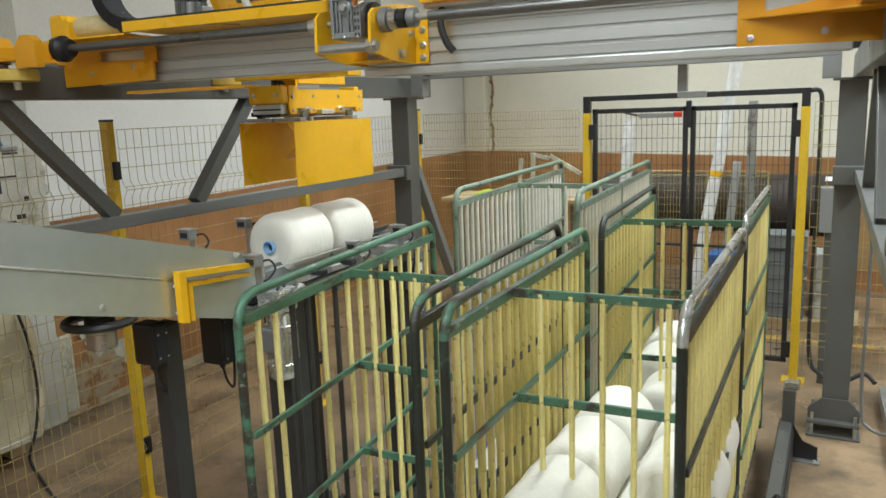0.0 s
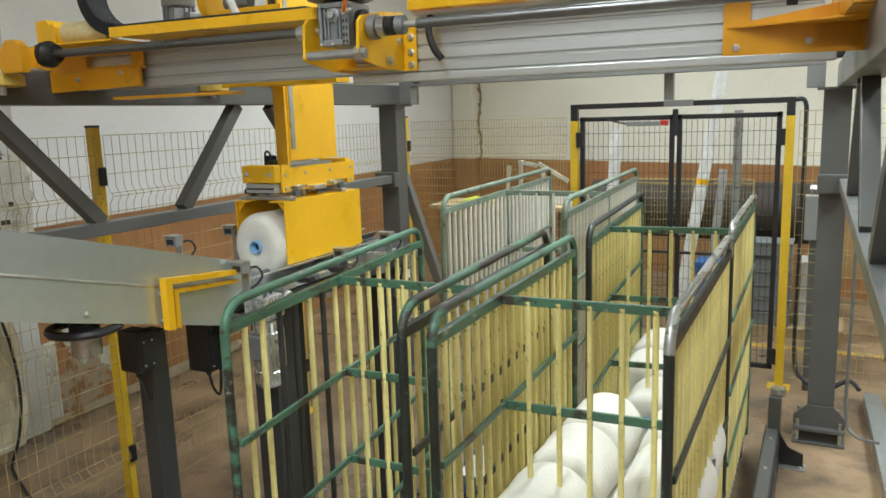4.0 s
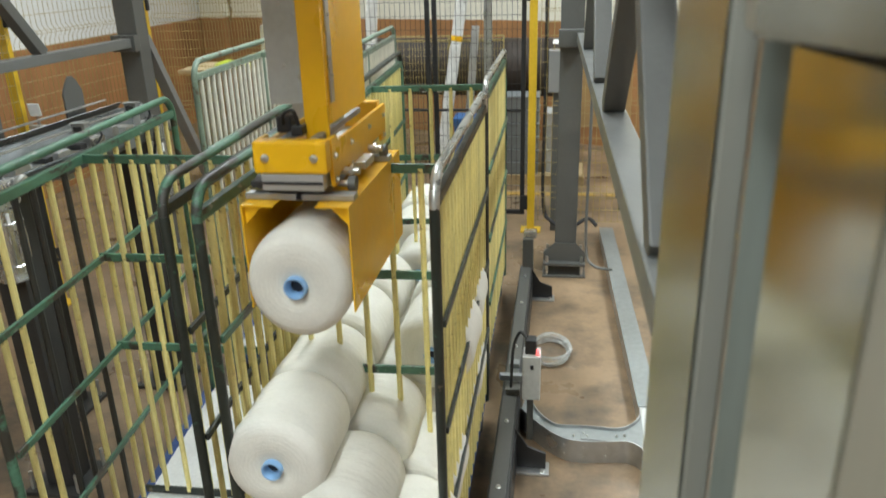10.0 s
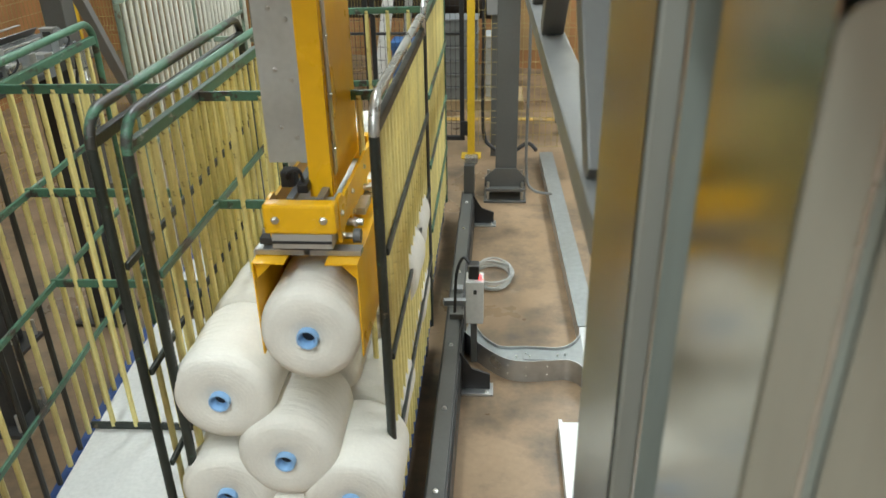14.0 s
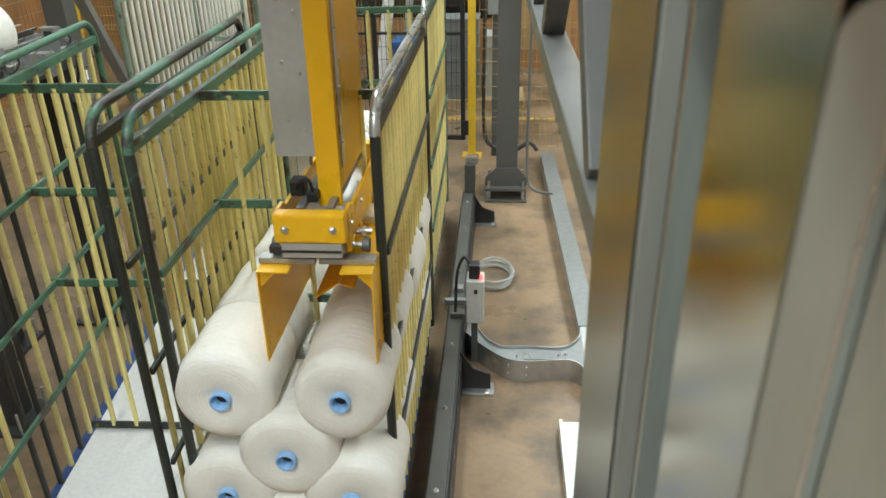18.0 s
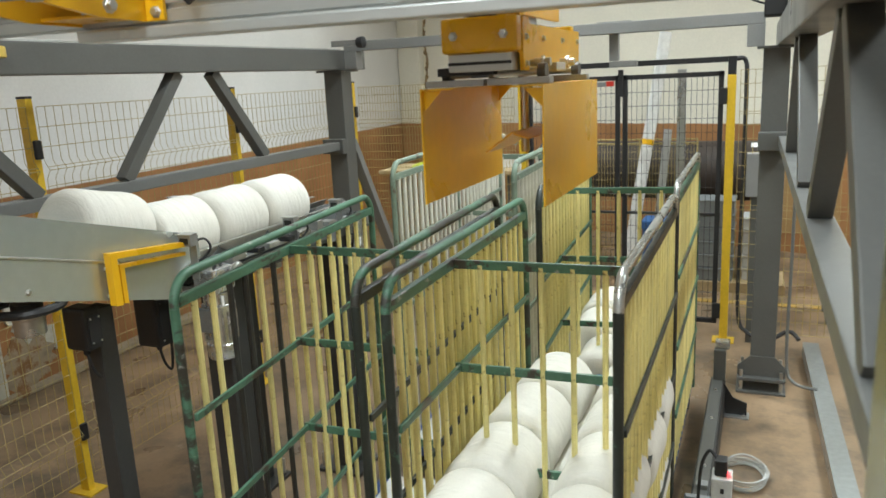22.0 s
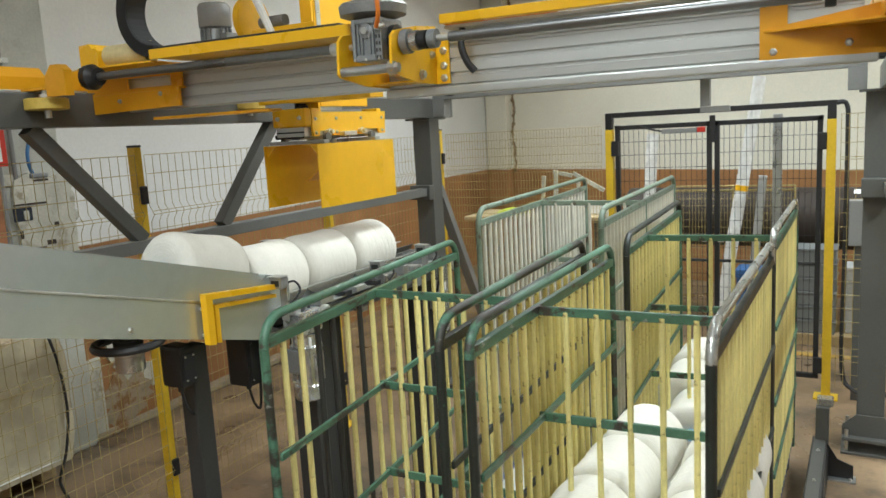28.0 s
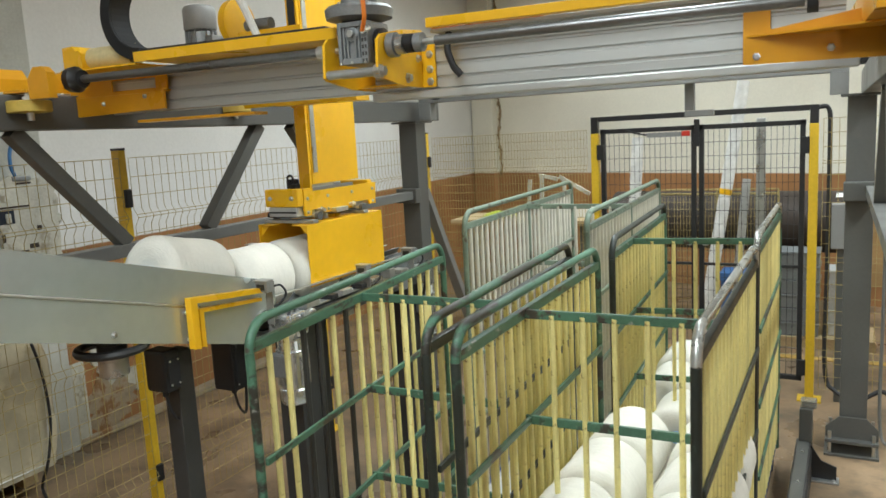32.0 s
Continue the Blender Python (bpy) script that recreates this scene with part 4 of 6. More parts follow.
P("motor_body", lathe(bmesh.new(), [(2.57, 0.062), (2.84, 0.062), (2.86, 0.05)], 24, "z"), "cast", gm, smooth=True).matrix_local = pose(-0.17, -0.32, 0)
for k in range(14):
    P("cooling_fin", B(-0.002, 0.002, 0.060, 0.076, 2.59, 2.83), "cast", gm).matrix_local = pose(-0.17, -0.32, 0, 0, 0, 360 * k / 14)
P("cable_gland", R((-0.10, -0.39, 2.47), (-0.10, -0.43, 2.46), 0.012, 10), "zinc", gm, smooth=True)
P("orange_cable", sweep(bmesh.new(), curve_points([(-0.09, -0.40, 2.66), (-0.075, -0.455, 2.57), (-0.075, -0.455, 2.50), (-0.10, -0.43, 2.46)]), 0.008), "hose_orange", gantry, smooth=True)
P("orange_cable", sweep(bmesh.new(), curve_points([(0.03, -0.14, 2.486), (0.25, -0.13, 2.488), (0.45, -0.14, 2.486)]), 0.010), "hose_orange", gantry, smooth=True)
P("black_hose", sweep(bmesh.new(), curve_points([(0.09, -0.13, 2.46), (0.095, -0.16, 2.40), (0.115, -0.16, 2.34), (0.14, -0.15, 2.305)]), 0.013), "rubber", gantry, smooth=True)
# drive shafts, couplings and bearings
SZ, SY = 2.409, -0.36
for x0, x1, r in ((0.14, 1.26, 0.017), (-1.53, -0.30, 0.017)):
    P("drive_shaft", R((x0, SY, SZ), (x1, SY, SZ), r, 16), "shaft", gantry, smooth=True)
P("shaft_end", R((-0.02, SY, SZ), (0.14, SY, SZ), 0.011, 12), "zinc", gantry, smooth=True)
P("shaft_end", R((-0.30, SY, SZ), (-0.20, SY, SZ), 0.011, 12), "zinc", gantry, smooth=True)
for x, r, mname in ((-0.02, 0.042, "cast"), (0.012, 0.034, "zinc"), (0.045, 0.032, "dark"), (0.080, 0.032, "cast"), (-0.275, 0.034, "cast"), (-0.31, 0.024, "zinc"), (1.28, 0.036, "dark")):
    P("coupling", R((x - 0.014, SY, SZ), (x + 0.014, SY, SZ), r, 20), mname, gantry, smooth=True)
# left end carriage
endl = P("end_carriage", B(-1.70, -1.05, -0.385, -0.09, 2.326, 2.334), "orange", gantry, "yellow end carriage with guide wheel")
bm = bmesh.new()
outline(bm, [(-1.62, 2.3255), (-1.62, 2.275), (-1.612, 2.258), (-1.60, 2.250), (-1.58, 2.247), (-1.05, 2.258), (-1.05, 2.3255)], -0.385, -0.373, "y")
P("end_plate", bm, "orange", endl)
bm = bmesh.new()
for x0, x1, z0, z1 in ((-1.64, -1.34, 2.3345, 2.405), (-1.10, -1.04, 2.3345, 2.398), (-1.34, -1.10, 2.384, 2.400), (-1.34, -1.10, 2.3345, 2.343)):
    box(bm, x0, x1, -0.3725, -0.3645, z0, z1)
P("window_plate", bm, "orange", endl, "yellow side plate with a cut-out window")
P("top_tray", B(-1.72, -1.28, -0.29, -0.10, 2.4535, 2.461), "yellow", endl)
bm = bmesh.new()
outline(bm, [(-1.72, 2.4615), (-1.72, 2.56), (-1.66, 2.565), (-1.64, 2.54), (-1.625, 2.545), (-1.61, 2.53), (-1.61, 2.4615)], -0.27, -0.13, "y")
P("top_block", bm, "yellow", endl)
P("top_roll", R((-1.61, -0.20, 2.51), (-1.36, -0.20, 2.51), 0.048, 24), "cream", endl, "cream plastic roll", smooth=True)
hexa = [(-0.095, 2.356), (-0.095, 2.40), (-0.055, 2.452), (0.05, 2.452), (0.085, 2.41), (0.085, 2.356)]
nose = P("nose", outline(bmesh.new(), [(-1.745 + u * 0.95, v) for u, v in hexa], -0.78, -0.50, "y"), "orange", endl)
bm = bmesh.new()
outline(bm, [(-1.71, 2.335), (-1.71, 2.42), (-1.67, 2.465), (-1.62, 2.465), (-1.59, 2.44), (-1.59, 2.335)], -0.47, -0.43, "y")
P("bearing_plate", bm, "orange", endl)
for u, v in ((-1.69, 2.36), (-1.61, 2.36), (-1.67, 2.43)):
    bolt(endl, u, -0.472, v, (0, 0, 180), 1.1)
for u in (-1.80, -1.69):
    bolt(nose, u, -0.782, 2.375, (0, 0, 180), 1.1)
P("bearing", lathe(bmesh.new(), [(-1.585, 0.030), (-1.58, 0.052), (-1.545, 0.055), (-1.525, 0.040), (-1.51, 0.038)], 20, "x"), "dark", endl, "black flange bearing", smooth=True).matrix_local = pose(0, SY, SZ)
P("bearing_housing", B(-1.589, -1.565, SY - 0.042, SY + 0.042, SZ - 0.042, SZ + 0.042, 0.016), "dark", endl)
bm = bmesh.new()
outline(bm, [(-0.42, 2.354), (-0.42, 2.43), (-0.34, 2.45), (0.6, 2.45), (0.66, 2.40), (0.66, 2.354)], -1.68, -1.62, "x")
P("carriage_body", bm, "orange", endl)
P("belly_plate", B(-1.50, -0.84, -0.095, 0.0, 2.222, 2.234, 0.002), "orange", endl)
for x, y in ((-1.50, -0.64), (-1.46, 0.55)):
    w = P("guide_wheel", lathe(bmesh.new(), [(2.266, 0.076), (2.270, 0.082), (2.308, 0.082), (2.312, 0.076)], 36, "z"), "wheel", endl, "ochre guide wheel", smooth=True)
    w.matrix_local = pose(x, y, 0)
    P("wheel_axle", R((x, y, 2.235), (x, y, 2.35), 0.014, 12), "zinc", endl, smooth=True)
    P("axle_nut", R((x, y, 2.313), (x, y, 2.328), 0.026, 6), "zinc", endl)
    P("wheel_arm", B(x - 0.12, x + 0.03, y - 0.03, y + 0.03, 2.343, 2.354, 0.002), "orange", endl)
for x, z in ((-1.60, 2.29), (-1.38, 2.295), (-1.15, 2.312)):
    bolt(endl, x, -0.386, z, (0, 0, 180))
# right end carriage
endr = P("end_carriage", B(1.36, 1.62, -0.10, -0.088, 2.27, 2.36, 0.003), "orange", gantry, "yellow end carriage with gusset plate")
bm = bmesh.new()
outline(bm, [(1.09, 2.262), (1.09, 2.46), (1.17, 2.46), (1.17, 2.365), (1.60, 2.43), (1.64, 2.43), (1.64, 2.255)], -0.10, -0.088, "y")
P("end_plate", bm, "orange", endr)
bm = bmesh.new()
outline(bm, [(1.10, -0.10), (1.62, -0.30), (1.64, -0.30), (1.64, -0.10)], 2.345, 2.352, "z")
P("gusset", bm, "orange", endr)
for x, z in ((1.13, 2.285), (1.34, 2.295), (1.55, 2.30)):
    bolt(endr, x, -0.101, z, (0, 0, 180), 1.2)
bm = bmesh.new()
outline(bm, [(-0.50, 2.354), (-0.50, 2.42), (-0.40, 2.45), (0.6, 2.45), (0.66, 2.40), (0.66, 2.354)], 1.42, 1.50, "x")
P("carriage_body", bm, "orange", endr)
for y in (-0.42, 0.52):
    P("running_wheel", R((1.43, y, 2.40), (1.47, y, 2.40), 0.046, 24), "rubber", endr, smooth=True)

# the beam assembly, shrunk about the viewpoint to fit the camera's view, before the mast
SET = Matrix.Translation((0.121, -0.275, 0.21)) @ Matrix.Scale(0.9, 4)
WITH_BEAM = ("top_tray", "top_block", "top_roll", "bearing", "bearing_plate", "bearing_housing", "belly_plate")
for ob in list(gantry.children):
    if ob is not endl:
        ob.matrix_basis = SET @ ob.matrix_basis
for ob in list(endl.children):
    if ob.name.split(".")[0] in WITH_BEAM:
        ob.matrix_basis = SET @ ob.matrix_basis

# trolley on the far side of the beam
trolley = thing("gripper_trolley", "yellow trolley carrying the lifting mast", "trolley")
P("back_plate", B(-0.17, 0.19, 0.05, 0.068, 2.26, 2.60, 0.004), "yellow", trolley)
P("top_plate", B(-0.17, 0.19, 0.119, 0.40, 2.515, 2.53, 0.003), "yellow", trolley)
P("lower_guide", B(0.10, 0.524, -0.05, 0.049, 2.252, 2.34, 0.003), "yellow", trolley)
P("guide_arm", B(0.05, 0.090, 0.119, 0.165, 2.248, 2.34, 0.003), "yellow", trolley)
P("cable_drum", lathe(bmesh.new(), [(-0.02, 0.09), (-0.018, 0.11), (0.018, 0.11), (0.02, 0.09)], 28, "x"), "yellow", trolley, smooth=True).matrix_local = pose(-0.30, 0.20, 2.67)
lm = P("lift_motor", lathe(bmesh.new(), [(2.53, 0.062), (2.535, 0.068), (2.66, 0.068), (2.665, 0.066)], 24, "z"), "cast", trolley, "grey finned lift motor", smooth=True)
lm.matrix_local = pose(-0.60, 0.26, 0)
for k in range(16):
    P("cooling_fin", B(-0.002, 0.002, 0.066, 0.078, 2.545, 2.67), "cast", lm).matrix_local = pose(0, 0, 0, 0, 0, 360 * k / 16)
P("fan_cowl", lathe(bmesh.new(), [(2.675, 0.078), (2.68, 0.081), (2.775, 0.081), (2.792, 0.070), (2.796, 0.03)], 28, "z"), "steel_light", lm, "light grey fan cowl", smooth=True)
P("terminal_box", B(0.075, 0.12, -0.05, 0.04, 2.57, 2.64, 0.006), "cast", lm)
P("motor_shelf", B(-0.68, -0.16, 0.19, 0.33, 2.518, 2.529, 0.002), "yellow", trolley)
P("coupling", R((-0.14, 0.09, 2.63), (0.0, 0.09, 2.63), 0.026, 16), "cast", trolley, smooth=True)
P("white_hose", sweep(bmesh.new(), curve_points([(-0.16, 0.02, 2.80), (-0.10, 0.02, 2.72), (-0.05, 0.03, 2.60), (-0.03, 0.04, 2.54)]), 0.018), "white_plastic", trolley, smooth=True)

# lifting mast with the gripper head; origin: front centre of the held bobbins
mast = thing("bobbin_gripper", "yellow two-plate bobbin gripper on a lifting mast", "gripper")
P("mast_channel", B(-0.005, 0.058, 0.20, 0.216, 0.33, 1.50, 0.002), "yellow", mast, "narrow yellow mast post")
P("mast_slide", B(0.005, 0.045, 0.215, 0.40, 0.33, 1.48, 0.003), "alu", mast)
P("belt", B(0.008, 0.048, 0.196, 0.199, 1.05, 1.48), "rubber", mast)
SLIDE = P("outer_slide", B(-0.185, -0.03, 0.435, 0.455, 0.39, 1.70, 0.002), "slide", mast, "grey steel slide plate with bolts")
for k in range(6):
    for dx in (-0.035, -0.012):
        bolt(SLIDE, 2 * dx - 0.065, 0.434, 0.47 + 0.17 * k + (0.03 if dx < -0.02 else 0), (0, 0, 180), 0.75)
P("side_plate", B(0.046, 0.058, 0.222, 0.60, 0.375, 1.70, 0.002), "yellow", SLIDE, "yellow side plate of the mast")
MR = P("mast_rail", B(0.0585, 0.063, 0.232, 0.262, 0.43, 1.69, 0.001), "galv", SLIDE, "grey guide rail on the mast")
for k in range(7):
    bolt(MR, 0.0635, 0.247, 0.50 + 0.15 * k, (0, 0, -90), 0.6)
P("inner_slide", B(-0.13, -0.09, 0.46, 0.50, 0.31, 1.2, 0.002), "alu", mast)
hd = P("head_front", B(-0.098, 0.092, 0.055, 0.10, 0.312, 0.394, 0.008), "yellow", mast, "yellow gripper head")
for dx in (-0.066, 0.060):
    bolt(hd, dx, 0.053, 0.352, (0, 0, 180), 1.1)
for x in (0.084, -0.099):
    bm = outline(bmesh.new(), [(0.101, 0.392), (0.101, 0.30), (0.108, 0.266), (0.150, 0.266), (0.153, 0.291), (0.245, 0.291), (0.255, 0.267), (0.50, 0.267), (0.512, 0.291),
                               (0.63, 0.291), (0.638, 0.267), (0.69, 0.267), (0.70, 0.376), (0.16, 0.376), (0.15, 0.392)], x, x + 0.010, "x")
    P("head_side", bm, "yellow", hd)
P("head_rear", B(-0.089, 0.083, 0.64, 0.68, 0.312, 0.392, 0.006), "yellow", hd)
for y in (0.125, 0.28, 0.48, 0.665):
    for z in (0.282, 0.345):
        bolt(hd, 0.0945, y, z, (0, 0, -90), 0.9)
P("head_slide", B(-0.083, 0.078, 0.06, 0.66, 0.268, 0.310, 0.003), "alu", mast, "grooved aluminium slide body")
# a black strip on the face paints the shade of a groove
P("slide_groove", B(-0.082, 0.077, 0.057, 0.0598, 0.284, 0.291), "dark", mast)
for dx in (-0.05, 0.03):
    P("cross_rail", B(dx, dx + 0.02, 0.12, 0.56, 0.372, 0.388, 0.002), "cast", mast)
P("valve", B(-0.085, -0.045, 0.20, 0.25, 0.384, 0.43, 0.006), "dark", mast)
P("valve", B(-0.03, 0.0, 0.16, 0.20, 0.384, 0.41, 0.004), "dark", mast)
for y in (0.12, 0.30, 0.50):
    P("guide_block", B(-0.05, 0.0, y, y + 0.05, 0.225, 0.268, 0.004), "cast", mast)
P("toothed_rack", B(-0.13, 0.02, 0.10, 0.13, 0.232, 0.252, 0.002), "rubber", mast)
P("pusher_rod", R((0.02, 0.35, 0.225), (0.02, 0.35, 0.02), 0.012, 12), "zinc", mast, smooth=True)
bm = bmesh.new()
beam(bm, (-0.050, 0.34, 0.030), (0.025, 0.34, 0.082), 0.26, 0.006)
beam(bm, (0.027, 0.34, 0.080), (0.070, 0.34, 0.066), 0.26, 0.006)
P("pusher", bm, "orange", mast, "bent yellow pusher plate")
for y in (0.16, 0.52):
    P("cylinder_rod", R((-0.125, y, 0.262), (0.125, y, 0.262), 0.009, 10), "zinc", mast, smooth=True)
    for s in (-0.125, 0.125):
        P("rod_knob", R((s - 0.01, y, 0.262), (s + 0.01, y, 0.262), 0.020, 14), "steel_grey", mast, smooth=True)


for x, y in ((0.115, 0.20), (0.115, 0.46), (-0.12, 0.26)):
    sn = P("sensor", R((x - 0.035, y, 0.285), (x + 0.02, y, 0.285), 0.010, 12), "zinc", mast, smooth=True)
    P("sensor_nut", R((x - 0.004, y, 0.285), (x + 0.004, y, 0.285), 0.016, 6), "zinc", sn)
P("clamp_block", B(0.094, 0.125, 0.30, 0.40, 0.262, 0.284, 0.003), "zinc", mast)
P("hose", sweep(bmesh.new(), curve_points([(-0.015, 0.18, 0.41), (-0.02, 0.16, 0.45), (-0.05, 0.17, 0.44), (-0.065, 0.20, 0.41)]), 0.005, 8), "rubber", mast, smooth=True)


def grip_plate(side):
    """One side plate with its top flange, at local x 0."""
    bm = bmesh.new()
    box(bm, -0.002, 0.002, 0.045, 0.665, -0.082, 0.204)
    box(bm, *sorted((side * -0.002, side * -0.085)), 0.045, 0.665, 0.200, 0.204)
    p = P("grip_plate", bm, "yellow", mast, "yellow sheet-metal grip plate")
    for y in (0.060, 0.64):
        outline(bm2 := bmesh.new(), [(side * -0.003, 0.198), (side * -0.05, 0.198), (side * -0.003, 0.150)], y, y + 0.004, "y")
        P("gusset", bm2, "yellow", p)
    b3 = bmesh.new()
    box(b3, *sorted((side * 0.005, side * -0.15)), 0.09, 0.13, 0.206, 0.222, 0.002)
    P("flange_bar", b3, "steel_bar", p)
    b3 = bmesh.new()
    box(b3, *sorted((side * 0.005, side * -0.15)), 0.50, 0.54, 0.206, 0.222, 0.002)
    P("flange_bar", b3, "steel_bar", p)
    return p


PLATE_L, PLATE_R = grip_plate(-1), grip_plate(1)
LOWER = ("head_front", "head_slide", "slide_groove", "cross_rail", "valve", "hose", "sensor", "clamp_block", "cylinder_rod", "rod_knob")
for ob in mast.children:
    if ob.name.split(".")[0] in LOWER:
        ob.matrix_basis = Matrix.Translation((0, 0, -0.028)) @ ob.matrix_basis
    ob.matrix_basis = Matrix.Scale(0.965, 4) @ ob.matrix_basis


# ---------------------------------------------------------------- conveyor and pick-up station
FL = -0.0907
conv = thing("bobbin_conveyor", "galvanised inclined bobbin conveyor with side guards", "conveyor")
CXN, CXF = -2.13, -2.52
SL = math.tan(radians(-16.5))


def conv_z(y):
    """Height of the incline's bed."""
    return 1.30 + (min(y, 2.42) - 2.42) * SL


for x, nm in ((CXN, "side_guard"), (CXF, "side_guard")):
    bm = bmesh.new()
    outline(bm, [(-1.0, 2.198), (-1.0, 2.484), (2.30, 1.556), (2.42, 1.522), (2.42, 1.43), (2.30, 1.40), (2.23, 1.30), (2.19, 1.311)], x - 0.002, x + 0.002, "x")
    P(nm, bm, "conv_guard", conv, "polished galvanised side guard")
P("bed", Bm(((CXN + CXF) / 2, -1.0, conv_z(-1.0) - 0.03), ((CXN + CXF) / 2, 2.40, conv_z(2.40) - 0.03), CXN - CXF - 0.01, 0.02), "stainless", conv)
# brighter zinc strip paints the light line along the guard's fold
P("guard_fold", Bm((CXN + 0.003, -1.0, 2.345), (CXN + 0.003, 2.0, 1.505), 0.006, 0.009), "zinc", conv)
yc = P("corner_guard", outline(bmesh.new(), [(1.915, 1.370), (1.915, 1.560), (2.30, 1.520), (2.30, 1.50), (1.945, 1.535), (1.945, 1.365)], CXN + 0.020, CXN + 0.050, "x"), "yellow", conv, "yellow corner guard strip")
P("corner_strip", outline(bmesh.new(), [(1.965, 1.365), (1.965, 1.508), (2.30, 1.478), (2.30, 1.465), (1.985, 1.492), (1.985, 1.36)], CXN + 0.016, CXN + 0.036, "x"), "yellow", yc)
bolt(conv, CXN + 0.003, 1.62, 1.50, (0, 0, -90), 1.1)
for y, z in ((1.93, 1.40), (1.93, 1.50), (2.24, 1.513), (1.975, 1.40), (2.24, 1.476)):
    P("spacer", R((CXN + 0.0022, y, z), (CXN + 0.018, y, z), 0.007, 10), "zinc", yc)
for y in (0.35, -0.75):
    far_leg = P("leg", B(-2.39, -2.27, y - 0.06, y + 0.06, FL + 0.02, conv_z(y) - 0.041, 0.006), "leg", conv, "dark grey box leg")
    P("foot", B(-2.46, -2.20, y - 0.13, y + 0.13, FL, FL + 0.02, 0.003), "leg", far_leg)
leg1 = P("leg", B(-2.31, -2.23, 1.95, 2.03, FL + 0.02, 1.335, 0.006), "leg", conv, "dark grey box leg")
P("foot", B(-2.36, -2.10, 1.87, 2.13, FL, FL + 0.02, 0.003), "leg", leg1)
for x0, x1, y0, y1, z0, z1 in ((-2.31, -2.20, 1.870, 1.948, 1.20, 1.36), (-2.37, -2.25, 2.26, 2.37, 1.07, 1.30)):
    lb = P("leg_box", B(x0, x1, y0, y1, z0, z1, 0.014), "dark", conv, "black motor box")
    P("box_lid", B(x1, x1 + 0.006, y0 + 0.012, y1 - 0.012, z0 + 0.02, z1 - 0.03, 0.002), "rubber", lb)
    for y, z in ((y0 + 0.02, z0 + 0.03), (y1 - 0.02, z0 + 0.03), (y0 + 0.02, z1 - 0.04), (y1 - 0.02, z1 - 0.04)):
        P("screw", R((x1 + 0.006, y, z), (x1 + 0.009, y, z), 0.004, 8), "zinc", lb)
    xm, ym = (x0 + x1) / 2, (y0 + y1) / 2
    P("cable_gland", lathe(bmesh.new(), [(z0 - 0.028, 0.008), (z0 - 0.024, 0.012), (z0 - 0.008, 0.012), (z0, 0.016)], 12, "z"), "rubber", lb, smooth=True).matrix_local = pose(xm, ym, 0)
    P("cable", sweep(bmesh.new(), curve_points([(xm, ym, z0 - 0.02), (xm + 0.01, ym + 0.01, z0 - 0.09), (xm + 0.005, ym + 0.05, z0 - 0.13), (xm - 0.02, ym + 0.09, z0 - 0.06), (xm - 0.03, ym + 0.10, z0 + 0.04)]), 0.006, 6), "rubber", lb, smooth=True)
bm = bmesh.new()
ring = [(-2.24 + 0.11 * math.cos(a), 1.69 + 0.11 * math.sin(a), 1.425) for a in [2 * math.pi * k / 28 for k in range(28)]]
sweep(bm, ring, 0.016, 8, True)
P("hand_wheel", bm, "dark", conv, "black ring under the guard", smooth=True)
P("wheel_hub", R((-2.24, 1.69, 1.44), (-2.24, 1.69, 1.385), 0.05, 20), "dark", conv, smooth=True)
P("silver_drum", lathe(bmesh.new(), [(1.325, 0.040), (1.33, 0.050), (1.385, 0.050), (1.39, 0.058), (1.40, 0.058)], 24, "z"), "galv", conv, "small silver cylinder", smooth=True).matrix_local = pose(-2.24, 1.69, 0)
stn = thing("pickup_station", "galvanised bobbin pick-up station on dark legs", "pick-up station")
SX0, SX1, SY0, SY1 = -2.50, -2.10, 2.45, 3.86
for x in (SX0, SX1):
    P("side_channel", B(x - 0.02, x + 0.02, SY0, SY1, 1.29, 1.36, 0.004), "galv_dull", stn)
for x, a in ((-2.41, 38), (-2.19, -38)):
    bm = bmesh.new()
    box(bm, -0.002, 0.002, SY0, SY1 - 0.05, -0.085, 0.085, 0, pose(x, 0, 1.375, 0, a, 0))
    P("cradle_plate", bm, "galv_dull", stn, "dull metal V cradle plate")
P("bottom_tray", B(-2.36, -2.24, SY0, SY1, 1.285, 1.295), "dark", stn)
for y in (2.46, 2.95, 3.50):
    P("cross_member", B(SX0 + 0.02, SX1 - 0.02, y - 0.02, y + 0.02, 1.25, 1.285, 0.003), "galv", stn)
for y in (3.02, 3.66):
    bm = bmesh.new()
    outline(bm, [(y - 0.08, 1.30), (y - 0.08, 1.52), (y - 0.05, 1.565), (y - 0.015, 1.60), (y + 0.015, 1.60), (y + 0.05, 1.565), (y + 0.08, 1.52), (y + 0.08, 1.30)], -2.536, -2.526, "x")
    P("side_stop", bm, "steel_grey", stn, "dark grey pointed side stop")
